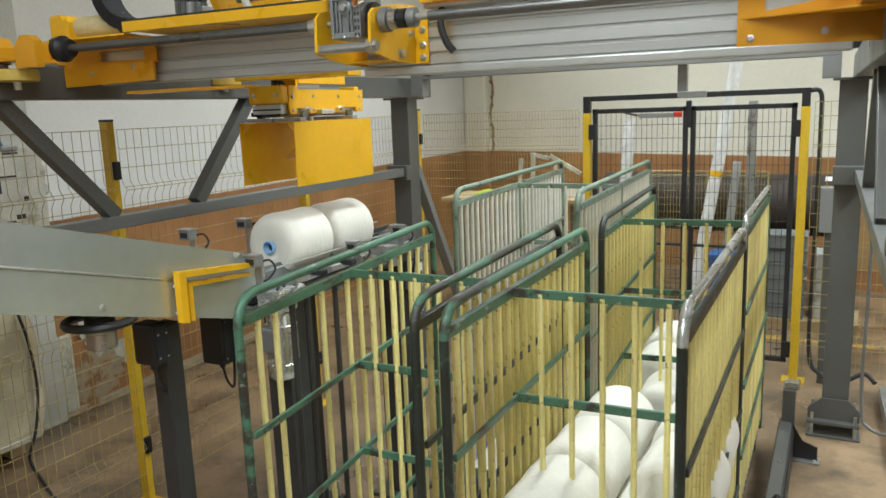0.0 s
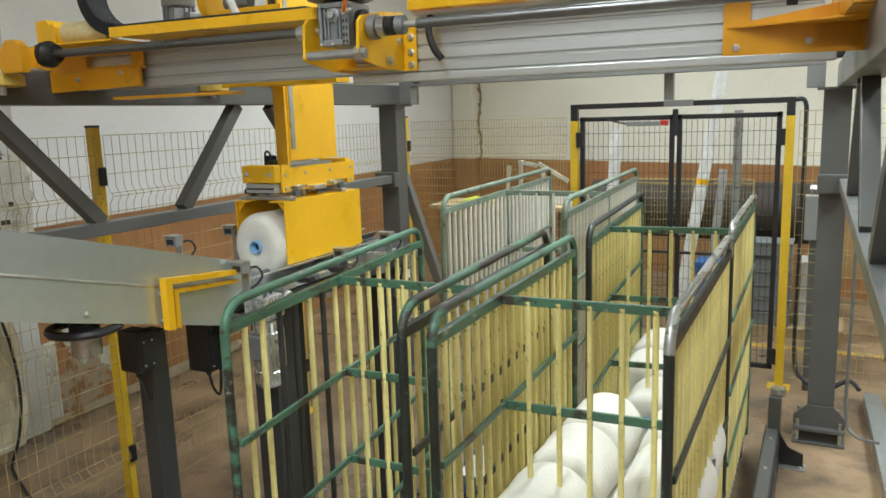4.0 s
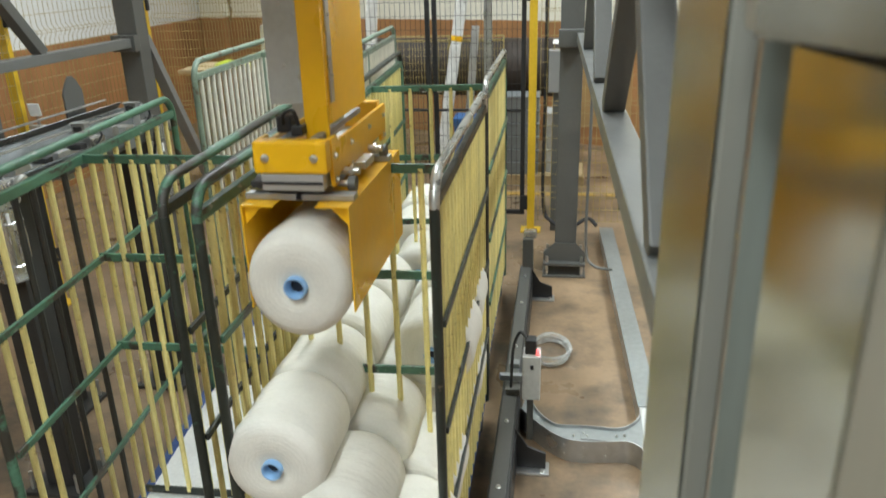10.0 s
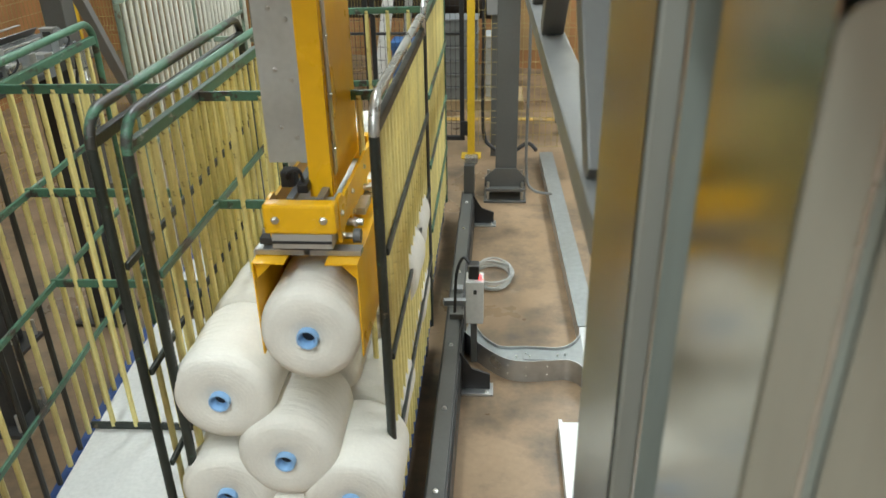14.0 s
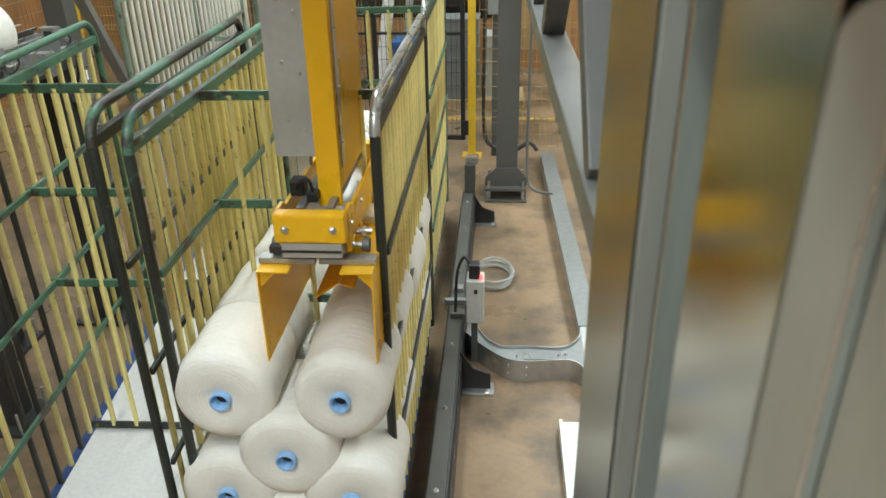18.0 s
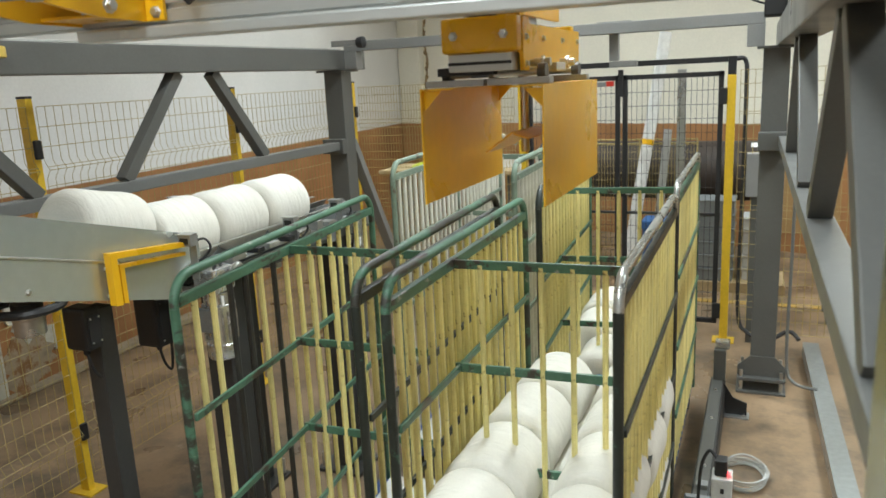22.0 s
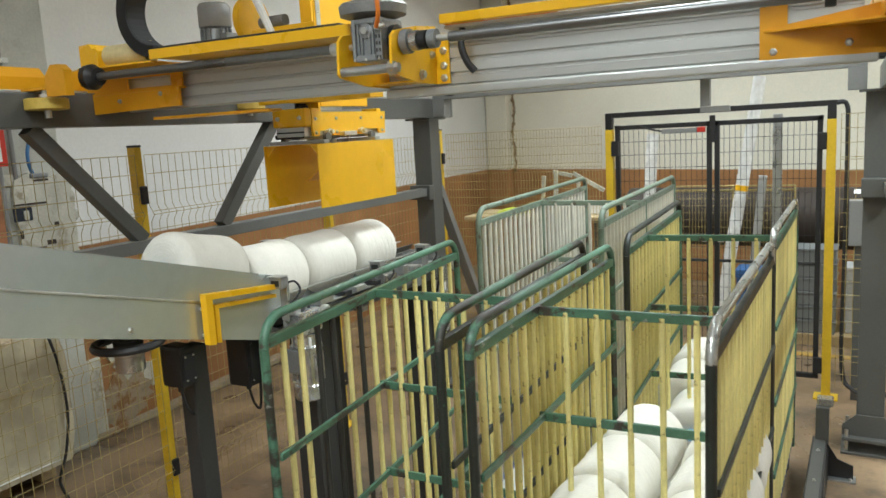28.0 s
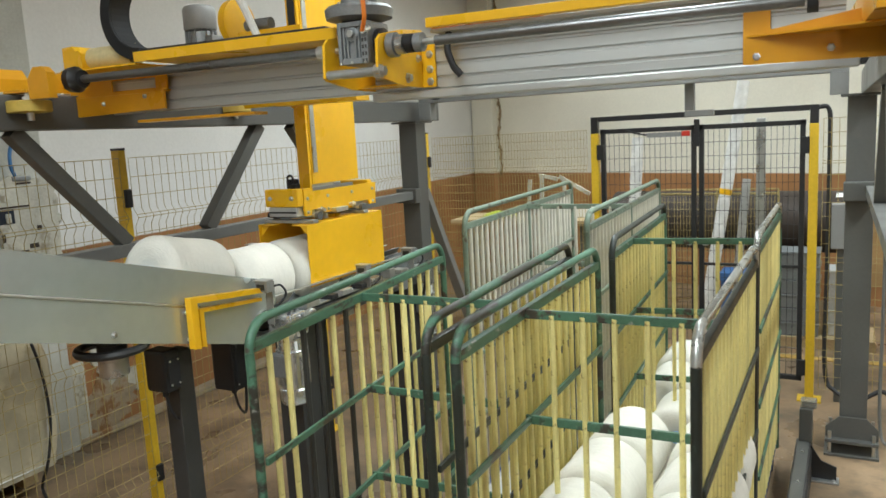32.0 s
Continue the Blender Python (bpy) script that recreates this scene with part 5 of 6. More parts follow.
def sensor(x, y, z, base):
    s = P("sensor_bracket", B(x - 0.018, x + 0.018, y + 0.022, y + 0.026, base, z - 0.004), "galv", stn, "bent galvanised sensor bracket")
    P("sensor_housing", B(x - 0.032, x + 0.032, y - 0.022, y + 0.021, z - 0.022, z + 0.024, 0.004), "sensor_grey", s, "grey box sensor")
    P("lens", B(x - 0.020, x + 0.020, y - 0.026, y - 0.0225, z - 0.012, z + 0.012, 0.002), "dark", s)
    P("hood", B(x - 0.034, x + 0.034, y - 0.03, y + 0.022, z + 0.0245, z + 0.0275), "galv", s)
    P("sensor_cable", sweep(bmesh.new(), curve_points([(x + 0.01, y + 0.02, z - 0.01), (x + 0.03, y + 0.06, z - 0.005), (x + 0.045, y + 0.075, z - 0.04), (x + 0.03, y + 0.06, z - 0.075), (x, y + 0.04, z - 0.10)]), 0.005, 6), "rubber", s, smooth=True)


for x, y, z, base in ((-2.08, 2.306, 1.525, 1.36), (-2.08, 3.018, 1.462, 1.36), (-2.08, 3.449, 1.475, 1.36), (-2.52, 2.39, 1.60, 1.36), (-2.52, 2.75, 1.595, 1.36)):
    sensor(x, y, z, base)
for x, y, z in ((-2.46, 2.87, 1.495), (-2.46, 3.25, 1.50)):
    rf = P("reflector", Bm((x - 0.03, y, z), (x + 0.03, y, z), 0.008, 0.062, up=(0, -0.15, 1)), "white_plastic", stn, "white square reflector")
    P("reflector_stem", B(x - 0.006, x + 0.006, y + 0.008, y + 0.014, 1.40, z), "galv", rf)
    P("reflector_foot", B(x - 0.05, x + 0.05, y + 0.0, y + 0.03, 1.405, 1.425, 0.003), "zinc", rf)
# long flats and edge strips of the cradle
for x, z, w in ((-2.145, 1.447, 0.008), (-2.455, 1.447, 0.008), (-2.385, 1.40, 0.010), (-2.51, 1.43, 0.006)):
    P("edge_strip", B(x - w, x + w, SY0 - 0.05, SY1 - 0.04, z, z + 0.006, 0.001), "zinc", stn)
P("near_flat", B(-2.125, -2.075, 2.55, 3.55, 1.372, 1.378, 0.001), "galv", stn)
for k, (y, w, h, m) in enumerate(((2.58, 0.09, 0.03, "galv"), (2.74, 0.05, 0.022, "dark"), (2.84, 0.08, 0.026, "galv"), (2.98, 0.05, 0.024, "dark"), (3.10, 0.10, 0.03, "zinc"), (3.24, 0.05, 0.05, "galv"), (3.36, 0.07, 0.026, "zinc"))):
    P("clamp_block", B(-2.12, -2.055, y - w / 2, y + w / 2, 1.3785, 1.3785 + h, 0.004), m, stn)
for y in (2.66, 2.92, 3.17, 3.42):
    bolt(stn, -2.09, y, 1.381, (90, 0, 0), 1.0)
# gear motors below the near side
for y in (2.44, 3.62):
    m = P("drive_motor", B(-2.14, -2.025, y - 0.07, y + 0.06, 1.282, 1.385, 0.014), "motor_silver", stn, "silver gear motor with a ribbed body")
    for k in range(6):
        P("rib", B(-2.029, -2.022, y - 0.055 + 0.018 * k, y - 0.047 + 0.018 * k, 1.295, 1.375), "motor_silver", m)
    P("bearing_ring", lathe(bmesh.new(), [(-2.02, 0.030), (-2.012, 0.036), (-2.0, 0.036), (-1.995, 0.026), (-2.0, 0.016)], 20, "x"), "zinc", m, smooth=True).matrix_local = pose(0, y + 0.055, 1.36)
    P("motor_body", lathe(bmesh.new(), [(0.985, 0.030), (0.99, 0.056), (1.00, 0.064), (1.055, 0.064), (1.06, 0.058), (1.20, 0.058), (1.205, 0.070), (1.225, 0.070), (1.23, 0.060), (1.28, 0.060)], 24, "z"), "motor_silver", m, smooth=True).matrix_local = pose(-2.08, y, 0)
    for k in range(14):
        P("cooling_fin", B(-0.002, 0.002, 0.054, 0.071, 1.07, 1.195), "motor_silver", m).matrix_local = pose(-2.08, y, 0, 0, 0, 360 / 14 * k)
    for k in range(4):
        bolt(m, -2.08 + 0.062 * math.cos(0.8 + 1.57 * k), y + 0.062 * math.sin(0.8 + 1.57 * k), 1.228, (90, 0, 0), 0.7)
    P("terminal_box", B(-2.14, -2.045, y - 0.085, y - 0.052, 1.12, 1.22, 0.008), "cast", m)
    P("cable", sweep(bmesh.new(), curve_points([(-2.06, y - 0.07, 1.22), (-2.04, y - 0.075, 1.30), (-2.05, y - 0.03, 1.40), (-2.07, y + 0.03, 1.39)]), 0.007, 6), "rubber", m, smooth=True)
    P("tie_label", B(-2.029, -2.026, y - 0.04, y + 0.04, 1.225, 1.27), "paper", m)
P("push_cylinder", R((-2.06, 2.70, 1.325), (-2.06, 3.30, 1.325), 0.020, 14), "galv_dull", stn, smooth=True)
P("cylinder_head", B(-2.085, -2.035, 3.30, 3.36, 1.30, 1.35, 0.004), "cast", stn)
for x, y in ((-2.57, 3.18), (-2.17, 3.52), (-2.19, 2.60)):
    l = P("leg", B(x - 0.065, x + 0.065, y - 0.065, y + 0.065, FL + 0.02, 1.285, 0.006), "leg", stn, "dark grey box leg")
    P("foot", B(x - 0.14, x + 0.14, y - 0.13, y + 0.13, FL, FL + 0.02, 0.003), "leg", l)
    for sx, sy in ((-0.11, -0.10), (0.11, -0.10), (0.11, 0.10)):
        P("anchor_bolt", R((x + sx, y + sy, FL + 0.01), (x + sx, y + sy, FL + 0.11), 0.009, 8), "zinc", l)


# the conveyor and the station, shrunk about the viewpoint to fit the camera's view
VIEW_SCALE = Matrix.Translation((0, 0, 0.087)) @ Matrix.Scale(0.9586, 4)
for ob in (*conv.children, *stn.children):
    ob.matrix_basis = VIEW_SCALE @ ob.matrix_basis


# ---------------------------------------------------------------- floor fittings beside the carts
guide = thing("cart_guide_rail", "dark steel guide rail along the floor beside the carts", "guide rail")
P("rail", B(-0.235, -0.155, 1.55, 4.72, 0.06, 0.20, 0.006), "leg", guide)
P("rail_top", B(-0.225, -0.165, 1.55, 4.72, 0.201, 0.207), "steel_grey", guide)
for y in (4.62, 2.80):
    bm = bmesh.new()
    outline(bm, [(-0.155, 0.21), (-0.155, 0.06), (-0.02, 0.06), (-0.02, 0.09), (-0.10, 0.12)], y - 0.006, y + 0.006, "y")
    P("bracket", bm, "dark", guide)
    P("bracket_foot", B(-0.147, -0.005, y - 0.045, y + 0.045, 0.0, 0.012, 0.003), "galv", guide)
    P("bracket_web", B(-0.147, -0.02, y - 0.005, y + 0.005, 0.012, 0.062), "dark", guide)
    bolt(guide, -0.035, y + 0.022, 0.014, (90, 0, 0), 1.3)
    bolt(guide, -0.035, y - 0.025, 0.014, (90, 0, 0), 1.3)
bm = bmesh.new()
box(bm, -0.22, -0.15, 4.66, 4.76, 0.20, 0.40, 0.006)
P("end_post", bm, "steel_grey", guide)
P("end_cap", B(-0.215, -0.13, 4.68, 4.75, 0.40, 0.45, 0.008), "zinc", guide)
P("stop_arm", B(-0.215, -0.15, 3.07, 3.12, 0.207, 0.235, 0.004), "steel_grey", guide)
P("stop_lever", Bm((-0.25, 3.16, 0.25), (-0.10, 3.20, 0.23), 0.03, 0.03), "cast", guide)
P("stop_block", B(-0.215, -0.165, 3.32, 3.37, 0.207, 0.232, 0.004), "cast", guide)
P("side_skirt", B(-0.154, -0.148, 1.55, 4.72, 0.0, 0.185), "dark", guide)
for y in (1.95, 2.4, 2.85, 3.55, 4.1, 4.5):
    bolt(guide, -0.195, y, 0.209, (90, 0, 0), 1.0)
for y in (1.8, 2.2, 3.6, 4.2):
    bolt(guide, -0.153, y, 0.14, (0, 0, -90), 0.9)

vb = thing("valve_box", "light grey valve box with a small red lamp", "valve box")
P("box", B(-0.135, -0.055, 2.98, 3.08, 0.24, 0.46, 0.006), "box_grey", vb)
P("stand", B(-0.115, -0.085, 3.02, 3.05, 0.0, 0.24, 0.003), "steel_grey", vb)
P("button", B(-0.10, -0.085, 2.972, 2.979, 0.40, 0.42, 0.002), "dark", vb)
P("connector", B(-0.125, -0.075, 3.0, 3.06, 0.46, 0.53, 0.008), "dark", vb)
P("lamp", B(-0.074, -0.062, 3.0, 3.02, 0.463, 0.478, 0.003), "led", vb, "glowing red lamp")
P("hose", sweep(bmesh.new(), curve_points([(-0.12, 3.03, 0.53), (-0.15, 3.05, 0.545), (-0.18, 3.05, 0.46), (-0.19, 3.05, 0.26)]), 0.007), "rubber", vb, smooth=True)
coil = thing("hose_coil", "coil of clear plastic air hose on the floor", "hose coil")
for k in range(5):
    pts = [(-0.025 + (0.105 + 0.008 * (k % 2)) * math.cos(a) + 0.004 * k, 3.86 + (0.145 + 0.006 * (k % 3)) * math.sin(a), 0.010 + 0.011 * k + 0.006 * math.sin(2 * a + k)) for a in [2 * math.pi * j / 32 for j in range(32)]]
    P("turn", sweep(bmesh.new(), pts, 0.0075, 8, True), "clear", coil, smooth=True)


def wall_strip(bm, pts, z0, z1, th=0.004):
    """A thin upright strip along a floor line."""
    pts = [Vector((*p, 0)) for p in pts]
    n = len(pts)
    rows = []
    for k, p in enumerate(pts):
        d = (pts[min(k + 1, n - 1)] - pts[max(k - 1, 0)]).normalized()
        s = Vector((-d.y, d.x, 0)) * th / 2
        rows.append([bm.verts.new(p + o + Vector((0, 0, z))) for o, z in ((-s, z0), (s, z0), (s, z1), (-s, z1))])
    for a, b in zip(rows, rows[1:]):
        for k in range(4):
            bm.faces.new((a[k], a[(k + 1) % 4], b[(k + 1) % 4], b[k]))
    bm.faces.new(rows[0][::-1])
    bm.faces.new(rows[-1])
    return bm


duct = thing("cable_duct", "galvanised cable trunking laid on the floor", "cable trunking")
far_edge = [p.xy for p in curve_points([(-0.123, 3.258, 0), (-0.064, 3.10, 0), (0.0, 3.015, 0), (0.05, 2.995, 0), (0.16, 3.0, 0), (0.29, 2.995, 0), (0.355, 3.03, 0), (0.40, 3.10, 0), (0.412, 3.18, 0)], 5)]
near_edge = [p.xy for p in curve_points([(-0.147, 3.117, 0), (-0.088, 3.034, 0), (-0.022, 2.955, 0), (0.055, 2.893, 0), (0.142, 2.876, 0), (0.27, 2.89, 0), (0.335, 2.895, 0), (0.385, 2.862, 0), (0.412, 2.79, 0)], 5)]
P("side_wall", wall_strip(bmesh.new(), far_edge, 0.0, 0.112), "galv", duct, smooth=True)
P("side_wall", wall_strip(bmesh.new(), near_edge, 0.0, 0.112), "galv", duct, "curved galvanised side wall", smooth=True)
bm = bmesh.new()
va, vb_ = [bm.verts.new((*p, 0.098)) for p in far_edge], [bm.verts.new((*p, 0.098)) for p in near_edge]
for k in range(len(va) - 1):
    bm.faces.new((va[k], va[k + 1], vb_[k + 1], vb_[k]))
P("cover", bm, "galv_lid", duct)
P("cover_plate", B(0.13, 0.27, 2.905, 2.985, 0.099, 0.103, 0.001), "galv_lid", duct, "pale cover plate with screws")
for x, y in ((0.10, 2.93), (0.145, 2.95), (0.16, 2.93), (0.29, 2.945), (0.325, 2.955)):
    bolt(duct, x, y, 0.104, (90, 0, 0), 0.6)
for x, y in ((0.06, 2.888), (0.142, 2.871), (0.24, 2.883)):
    for z in (0.035, 0.08):
        bolt(duct, x, y - 0.002, z, (0, 0, 180), 0.45)
bm = bmesh.new()
outline(bm, [(0.335, 5.80), (0.43, 5.80), (0.50, 3.16), (0.50, 2.55), (0.412, 2.79), (0.412, 3.16)], 0.0, 0.10, "z")
P("trunking", bm, "galv", duct)
P("lid", outline(bmesh.new(), [(0.33, 5.80), (0.435, 5.80), (0.505, 3.20), (0.405, 3.20)], 0.1005, 0.105, "z"), "galv_lid", duct, "grey trunking lid")
P("conduit", sweep(bmesh.new(), curve_points([(0.20, 5.02, 1.6), (0.20, 5.02, 0.9), (0.20, 5.0, 0.25), (0.25, 4.95, 0.12), (0.38, 4.90, 0.11)]), 0.010), "steel_mid", duct, smooth=True)
lid = thing("loose_trunking_lid", "white metal trunking lid lying on the floor", "trunking lid")
P("lid", outline(bmesh.new(), [(0.287, 2.555), (0.374, 2.558), (0.35, 1.75), (0.255, 1.75)], 0.0, 0.03, "z"), "white_plastic", lid)
P("lip", B(0.27, 0.285, 1.75, 2.55, 0.0, 0.05, 0.002), "white_plastic", lid)

# sheet-metal guard right beside the viewing point
near = thing("sheet_metal_guard", "polished sheet-metal machine guard with a framed window", "machine guard")


def sheet(name, line, z0, z1, material, label="", th=0.003):
    """A folded upright sheet along a plan line, with softened top."""
    bm = wall_strip(bmesh.new(), line, z0, z1, th)
    return P(name, bm, material, near, label, smooth=True)


sheet("flank", [(0.1445, 1.032), (0.169, 0.853)], 0.3, 2.195, "stainless", "polished flank sheet")
P("corner_post", outline(bmesh.new(), [(0.170, 0.857), (0.175, 0.850), (0.200, 0.850), (0.2055, 0.857), (0.2055, 1.01), (0.170, 1.01)], 0.3, 2.195, "z"), "post_grey", near, "grey folded corner post")
sheet("seal", [(0.2058, 0.852), (0.224, 0.852), (0.250, 0.845)], 0.3, 2.195, "seal", "grey-green seal strip")
sheet("window_panel", [(0.202, 0.722), (0.2225, 0.533)], 0.3, 2.024, "mirror_steel", "mirror-bright polished panel")
bm = bmesh.new()
outline(bm, [(0.2235, 0.3), (0.2235, 1.998), (0.226, 2.010), (0.232, 2.019), (0.242, 2.024), (0.268, 2.025), (0.268, 0.3)], 0.528, 0.536, "y")
P("side_sheet", bm, "guard", near, "dull sheet with a rounded top corner")
P("bead", R((0.2705, 0.530, 0.3), (0.2705, 0.530, 2.021), 0.0035, 10), "zinc", near, smooth=True)
sheet("recess", [(0.2745, 0.536), (0.286, 0.534)], 0.3, 2.021, "seal")
P("side_sheet", outline(bmesh.new(), [(0.2865, 0.526), (1.40, 0.526), (1.40, 0.56), (0.2865, 0.56)], 0.3, 2.017, "z"), "guard", near)
P("head_rail", outline(bmesh.new(), [(0.163, 0.695), (0.2245, 0.520), (1.40, 0.520), (1.40, 0.75), (0.163, 0.75)], 2.038, 2.078, "z"), "guard", near, "polished head rail")
P("rail_lip", outline(bmesh.new(), [(0.160, 0.693), (0.222, 0.516), (1.40, 0.516), (1.40, 0.519), (0.2237, 0.519), (0.1625, 0.694)], 2.035, 2.081, "z"), "mirror_steel", near)
P("upper_sheet", B(0.235, 1.40, 0.76, 0.79, 2.081, 3.0, 0.004), "seal", near)
P("back_sheet", B(0.27, 1.40, 0.85, 0.89, 0.3, 2.0, 0.004), "guard", near)
P("foot_frame", B(0.16, 1.40, 0.526, 1.00, -0.3138, 0.3, 0.006), "steel_grey", near)
# dark sheet stands in for the shade under the head rail
P("slot_back", outline(bmesh.new(), [(0.2095, 0.74), (0.2325, 0.565), (1.40, 0.565), (1.40, 0.74)], 1.95, 2.037, "z"), "leg", near, "dark sheet painting the shade in the slot under the head rail")
for ob in near.children:
    ob.matrix_basis = Matrix.Translation((0, 0, 0.273)) @ Matrix.Scale(0.87, 4) @ ob.matrix_basis


# ---------------------------------------------------------------- beyond the fence
roll = thing("large_brown_roll", "large dark brown pipe lying on trestles", "pipe")
P("shell", R((-2.26, 8.33, 1.055), (0.35, 8.10, 1.055), 0.30, 40), "pipe_brown", roll, smooth=True)
P("band", R((-2.0, 8.302, 1.055), (-1.97, 8.30, 1.055), 0.306, 40), "leg", roll, smooth=True)
for x in (-2.0, -0.3):
    P("trestle", B(x - 0.06, x + 0.06, 8.0, 8.45, 0.0, 0.765, 0.01), "leg", roll)
spare = thing("mesh_screen", "spare yellow wire mesh screen standing before the pipe", "mesh screen")
mesh_panel(spare, -1.69, -0.58, 0.02, 1.36, 0.03, 0.07, lambda u, z, d: (u, 7.78 - d, z), "wire", (), 0.0021)
for z in (1.372, 1.412):
    P("top_bar", R((-1.69, 7.78, z), (-0.58, 7.78, z), 0.008, 8), "wire", spare, smooth=True)
for x in (-1.69, -1.13, -0.58):
    P("upright_bar", R((x, 7.78, 0.0), (x, 7.78, 1.412), 0.008, 8), "wire", spare, smooth=True)
tube = thing("wrapped_tube", "long tube wrapped in white plastic leaning on the wall", "wrapped tube")
P("tube", sweep(bmesh.new(), curve_points([(-1.20, 7.25, 0.0), (-1.12, 7.30, 0.55), (-1.03, 7.36, 1.2), (-0.93, 7.43, 1.9), (-0.86, 7.48, 2.42)], 8), 0.055, 12), "wrap", tube, smooth=True)
P("tape", sweep(bmesh.new(), [(-1.003, 7.377, 1.40), (-0.995, 7.383, 1.45)], 0.0565, 12), "yellow", tube, smooth=True)
prof = thing("steel_profile", "upright light grey steel profile", "steel profile")
P("web", B(-0.72, -0.645, 7.20, 7.24, 0.0, 2.08, 0.004), "galv", prof)
prof2 = thing("metal_strip", "leaning bright metal strip", "metal strip")
P("strip", Bm((-0.92, 7.10, 0.0), (-0.80, 7.25, 1.55), 0.07, 0.02, up=(0, 1, 0)), "galv", prof2)
tube2 = thing("wrapped_tube", "short tube wrapped in white plastic leaning on the wall", "wrapped tube")
P("tube", sweep(bmesh.new(), curve_points([(-1.98, 7.6, 0.0), (-1.93, 7.65, 0.9), (-1.88, 7.72, 1.95)], 6), 0.06, 12), "wrap", tube2, smooth=True)


def crate(x, y, z, w, d, h, material, label):
    t = thing("plastic_crate", label, "crate", "stacked crates", pose(x, y, z))
    bm = bmesh.new()
    box(bm, -w / 2, w / 2, -d / 2, d / 2, 0, h * 0.86, 0.012)
    P("bin", bm, material, t)
    P("rim", B(-w / 2 - 0.012, w / 2 + 0.012, -d / 2 - 0.012, d / 2 + 0.012, h * 0.86, h, 0.006), material, t)
    return t


for k in range(6):
    crate(-0.40, 7.55, 0.10 + k * 0.13, 0.38, 0.34, 0.125, "crate", "grey plastic crate in a tall stack")
crate(-0.85, 7.6, 0.10, 0.40, 0.30, 0.55, "blue_crate", "blue plastic crate beside the stack")
for k in range(5):
    crate(0.02, 7.65, 0.10 + k * 0.12, 0.30, 0.34, 0.115, "box_grey", "pale grey plastic crate in a stack")
pal = thing("pallet", "pale wooden pallet under the crates", "pallet")
for k in range(5):
    P("board", B(-1.1 + k * 0.28, -0.88 + k * 0.28, 7.35, 7.9, 0.08, 0.10, 0.002), "wood", pal)
for y in (7.4, 7.62, 7.85):
    P("bearer", B(-1.1, 0.25, y - 0.04, y + 0.04, 0.0, 0.08, 0.002), "wood", pal)
solo("floor_marking_trim", B(-2.6, 3.0, 7.0, 7.1, 0.0, 0.004), "line", "worn yellow line painted on the floor", "floor marking", kind="structure")
ctrl = thing("control_box", "grey control box mounted beside the gate", "control box")
P("box", B(-0.10, 0.03, GY - 0.04, GY + 0.10, 1.14, 1.46, 0.008), "steel_light", ctrl)
P("stand", B(-0.06, -0.01, GY + 0.0, GY + 0.05, 0.0, 1.14, 0.004), "steel_grey", ctrl)
desk = thing("standing_desk", "brown standing desk with white sheets of paper", "desk")
P("top", B(-0.02, 0.62, 6.55, 7.0, 1.42, 1.45, 0.004), "wood", desk)
P("body", B(0.0, 0.58, 6.58, 6.98, 0.75, 1.42, 0.004), "card", desk)
for x, y in ((0.03, 6.6), (0.55, 6.6), (0.03, 6.95), (0.55, 6.95)):
    P("leg", B(x - 0.02, x + 0.02, y - 0.02, y + 0.02, 0, 0.75, 0.002), "steel_grey", desk)
pap = thing("paper_sheet", "loose white paper sheet on the desk", "paper")
P("sheet", B(-0.08, 0.30, 6.52, 6.85, 1.452, 1.456), "paper", pap)
# clutter behind the back fence
bench = thing("work_bench", "wooden bench with tools behind the fence", "bench")
P("top", B(-3.66, -2.20, 6.96, 7.6, 1.165, 1.20, 0.004), "wood", bench)
for x in (-3.55, -2.30):
    P("leg", B(x - 0.03, x + 0.03, 7.15, 7.55, 0, 1.165, 0.004), "steel_grey", bench)
lime = thing("plastic_bag", "small lime green plastic bag lying on the bench", "bag")
bm = lathe(bmesh.new(), [(0.0, 0.130), (0.024, 0.175), (0.044, 0.155), (0.064, 0.095), (0.074, 0.02)], 20, "z")
for v in bm.verts:
    v.co.z *= 1 + 0.25 * noise.noise(v.co * 14)
P("bag", bm, "lime", lime, smooth=True).matrix_local = pose(-3.17, 7.14, 1.20, 0, 0, 20)
carton = thing("carton", "dull yellow flat carton on the bench", "carton")
P("box", B(-3.12, -2.85, 7.36, 7.56, 1.20, 1.292, 0.004), "line", carton)
P("flap", Bm((-3.11, 7.355, 1.285), (-2.86, 7.345, 1.255), 0.004, 0.03), "card", carton)
tin = thing("plastic_box", "white plastic box on the bench", "box")
P("box", B(-2.38, -2.25, 7.2, 7.4, 1.20, 1.30, 0.008), "white_plastic", tin)
P("lid", B(-2.385, -2.245, 7.195, 7.405, 1.30, 1.315, 0.003), "white_plastic", tin)
stand = thing("wooden_frame", "pale wooden frame standing on the bench", "wooden frame")
for a, b in (((-2.92, 7.3, 1.20), (-2.89, 7.3, 1.58)), ((-2.77, 7.3, 1.20), (-2.76, 7.3, 1.63)), ((-2.50, 7.3, 1.20), (-2.53, 7.3, 1.56)), ((-2.80, 7.33, 1.62), (-2.60, 7.33, 1.575)), ((-2.60, 7.36, 1.60), (-2.28, 7.36, 1.42)), ((-2.93, 7.36, 1.28), (-2.48, 7.36, 1.28))):
    P("bar", Bm(a, b, 0.022, 0.04), "plaster", stand)
# large sack behind the side fence
sack = thing("bulk_bag", "large white woven bulk bag, slightly slumped", "bulk bag")
bm = bmesh.new()
bmesh.ops.create_cube(bm, size=1.0)
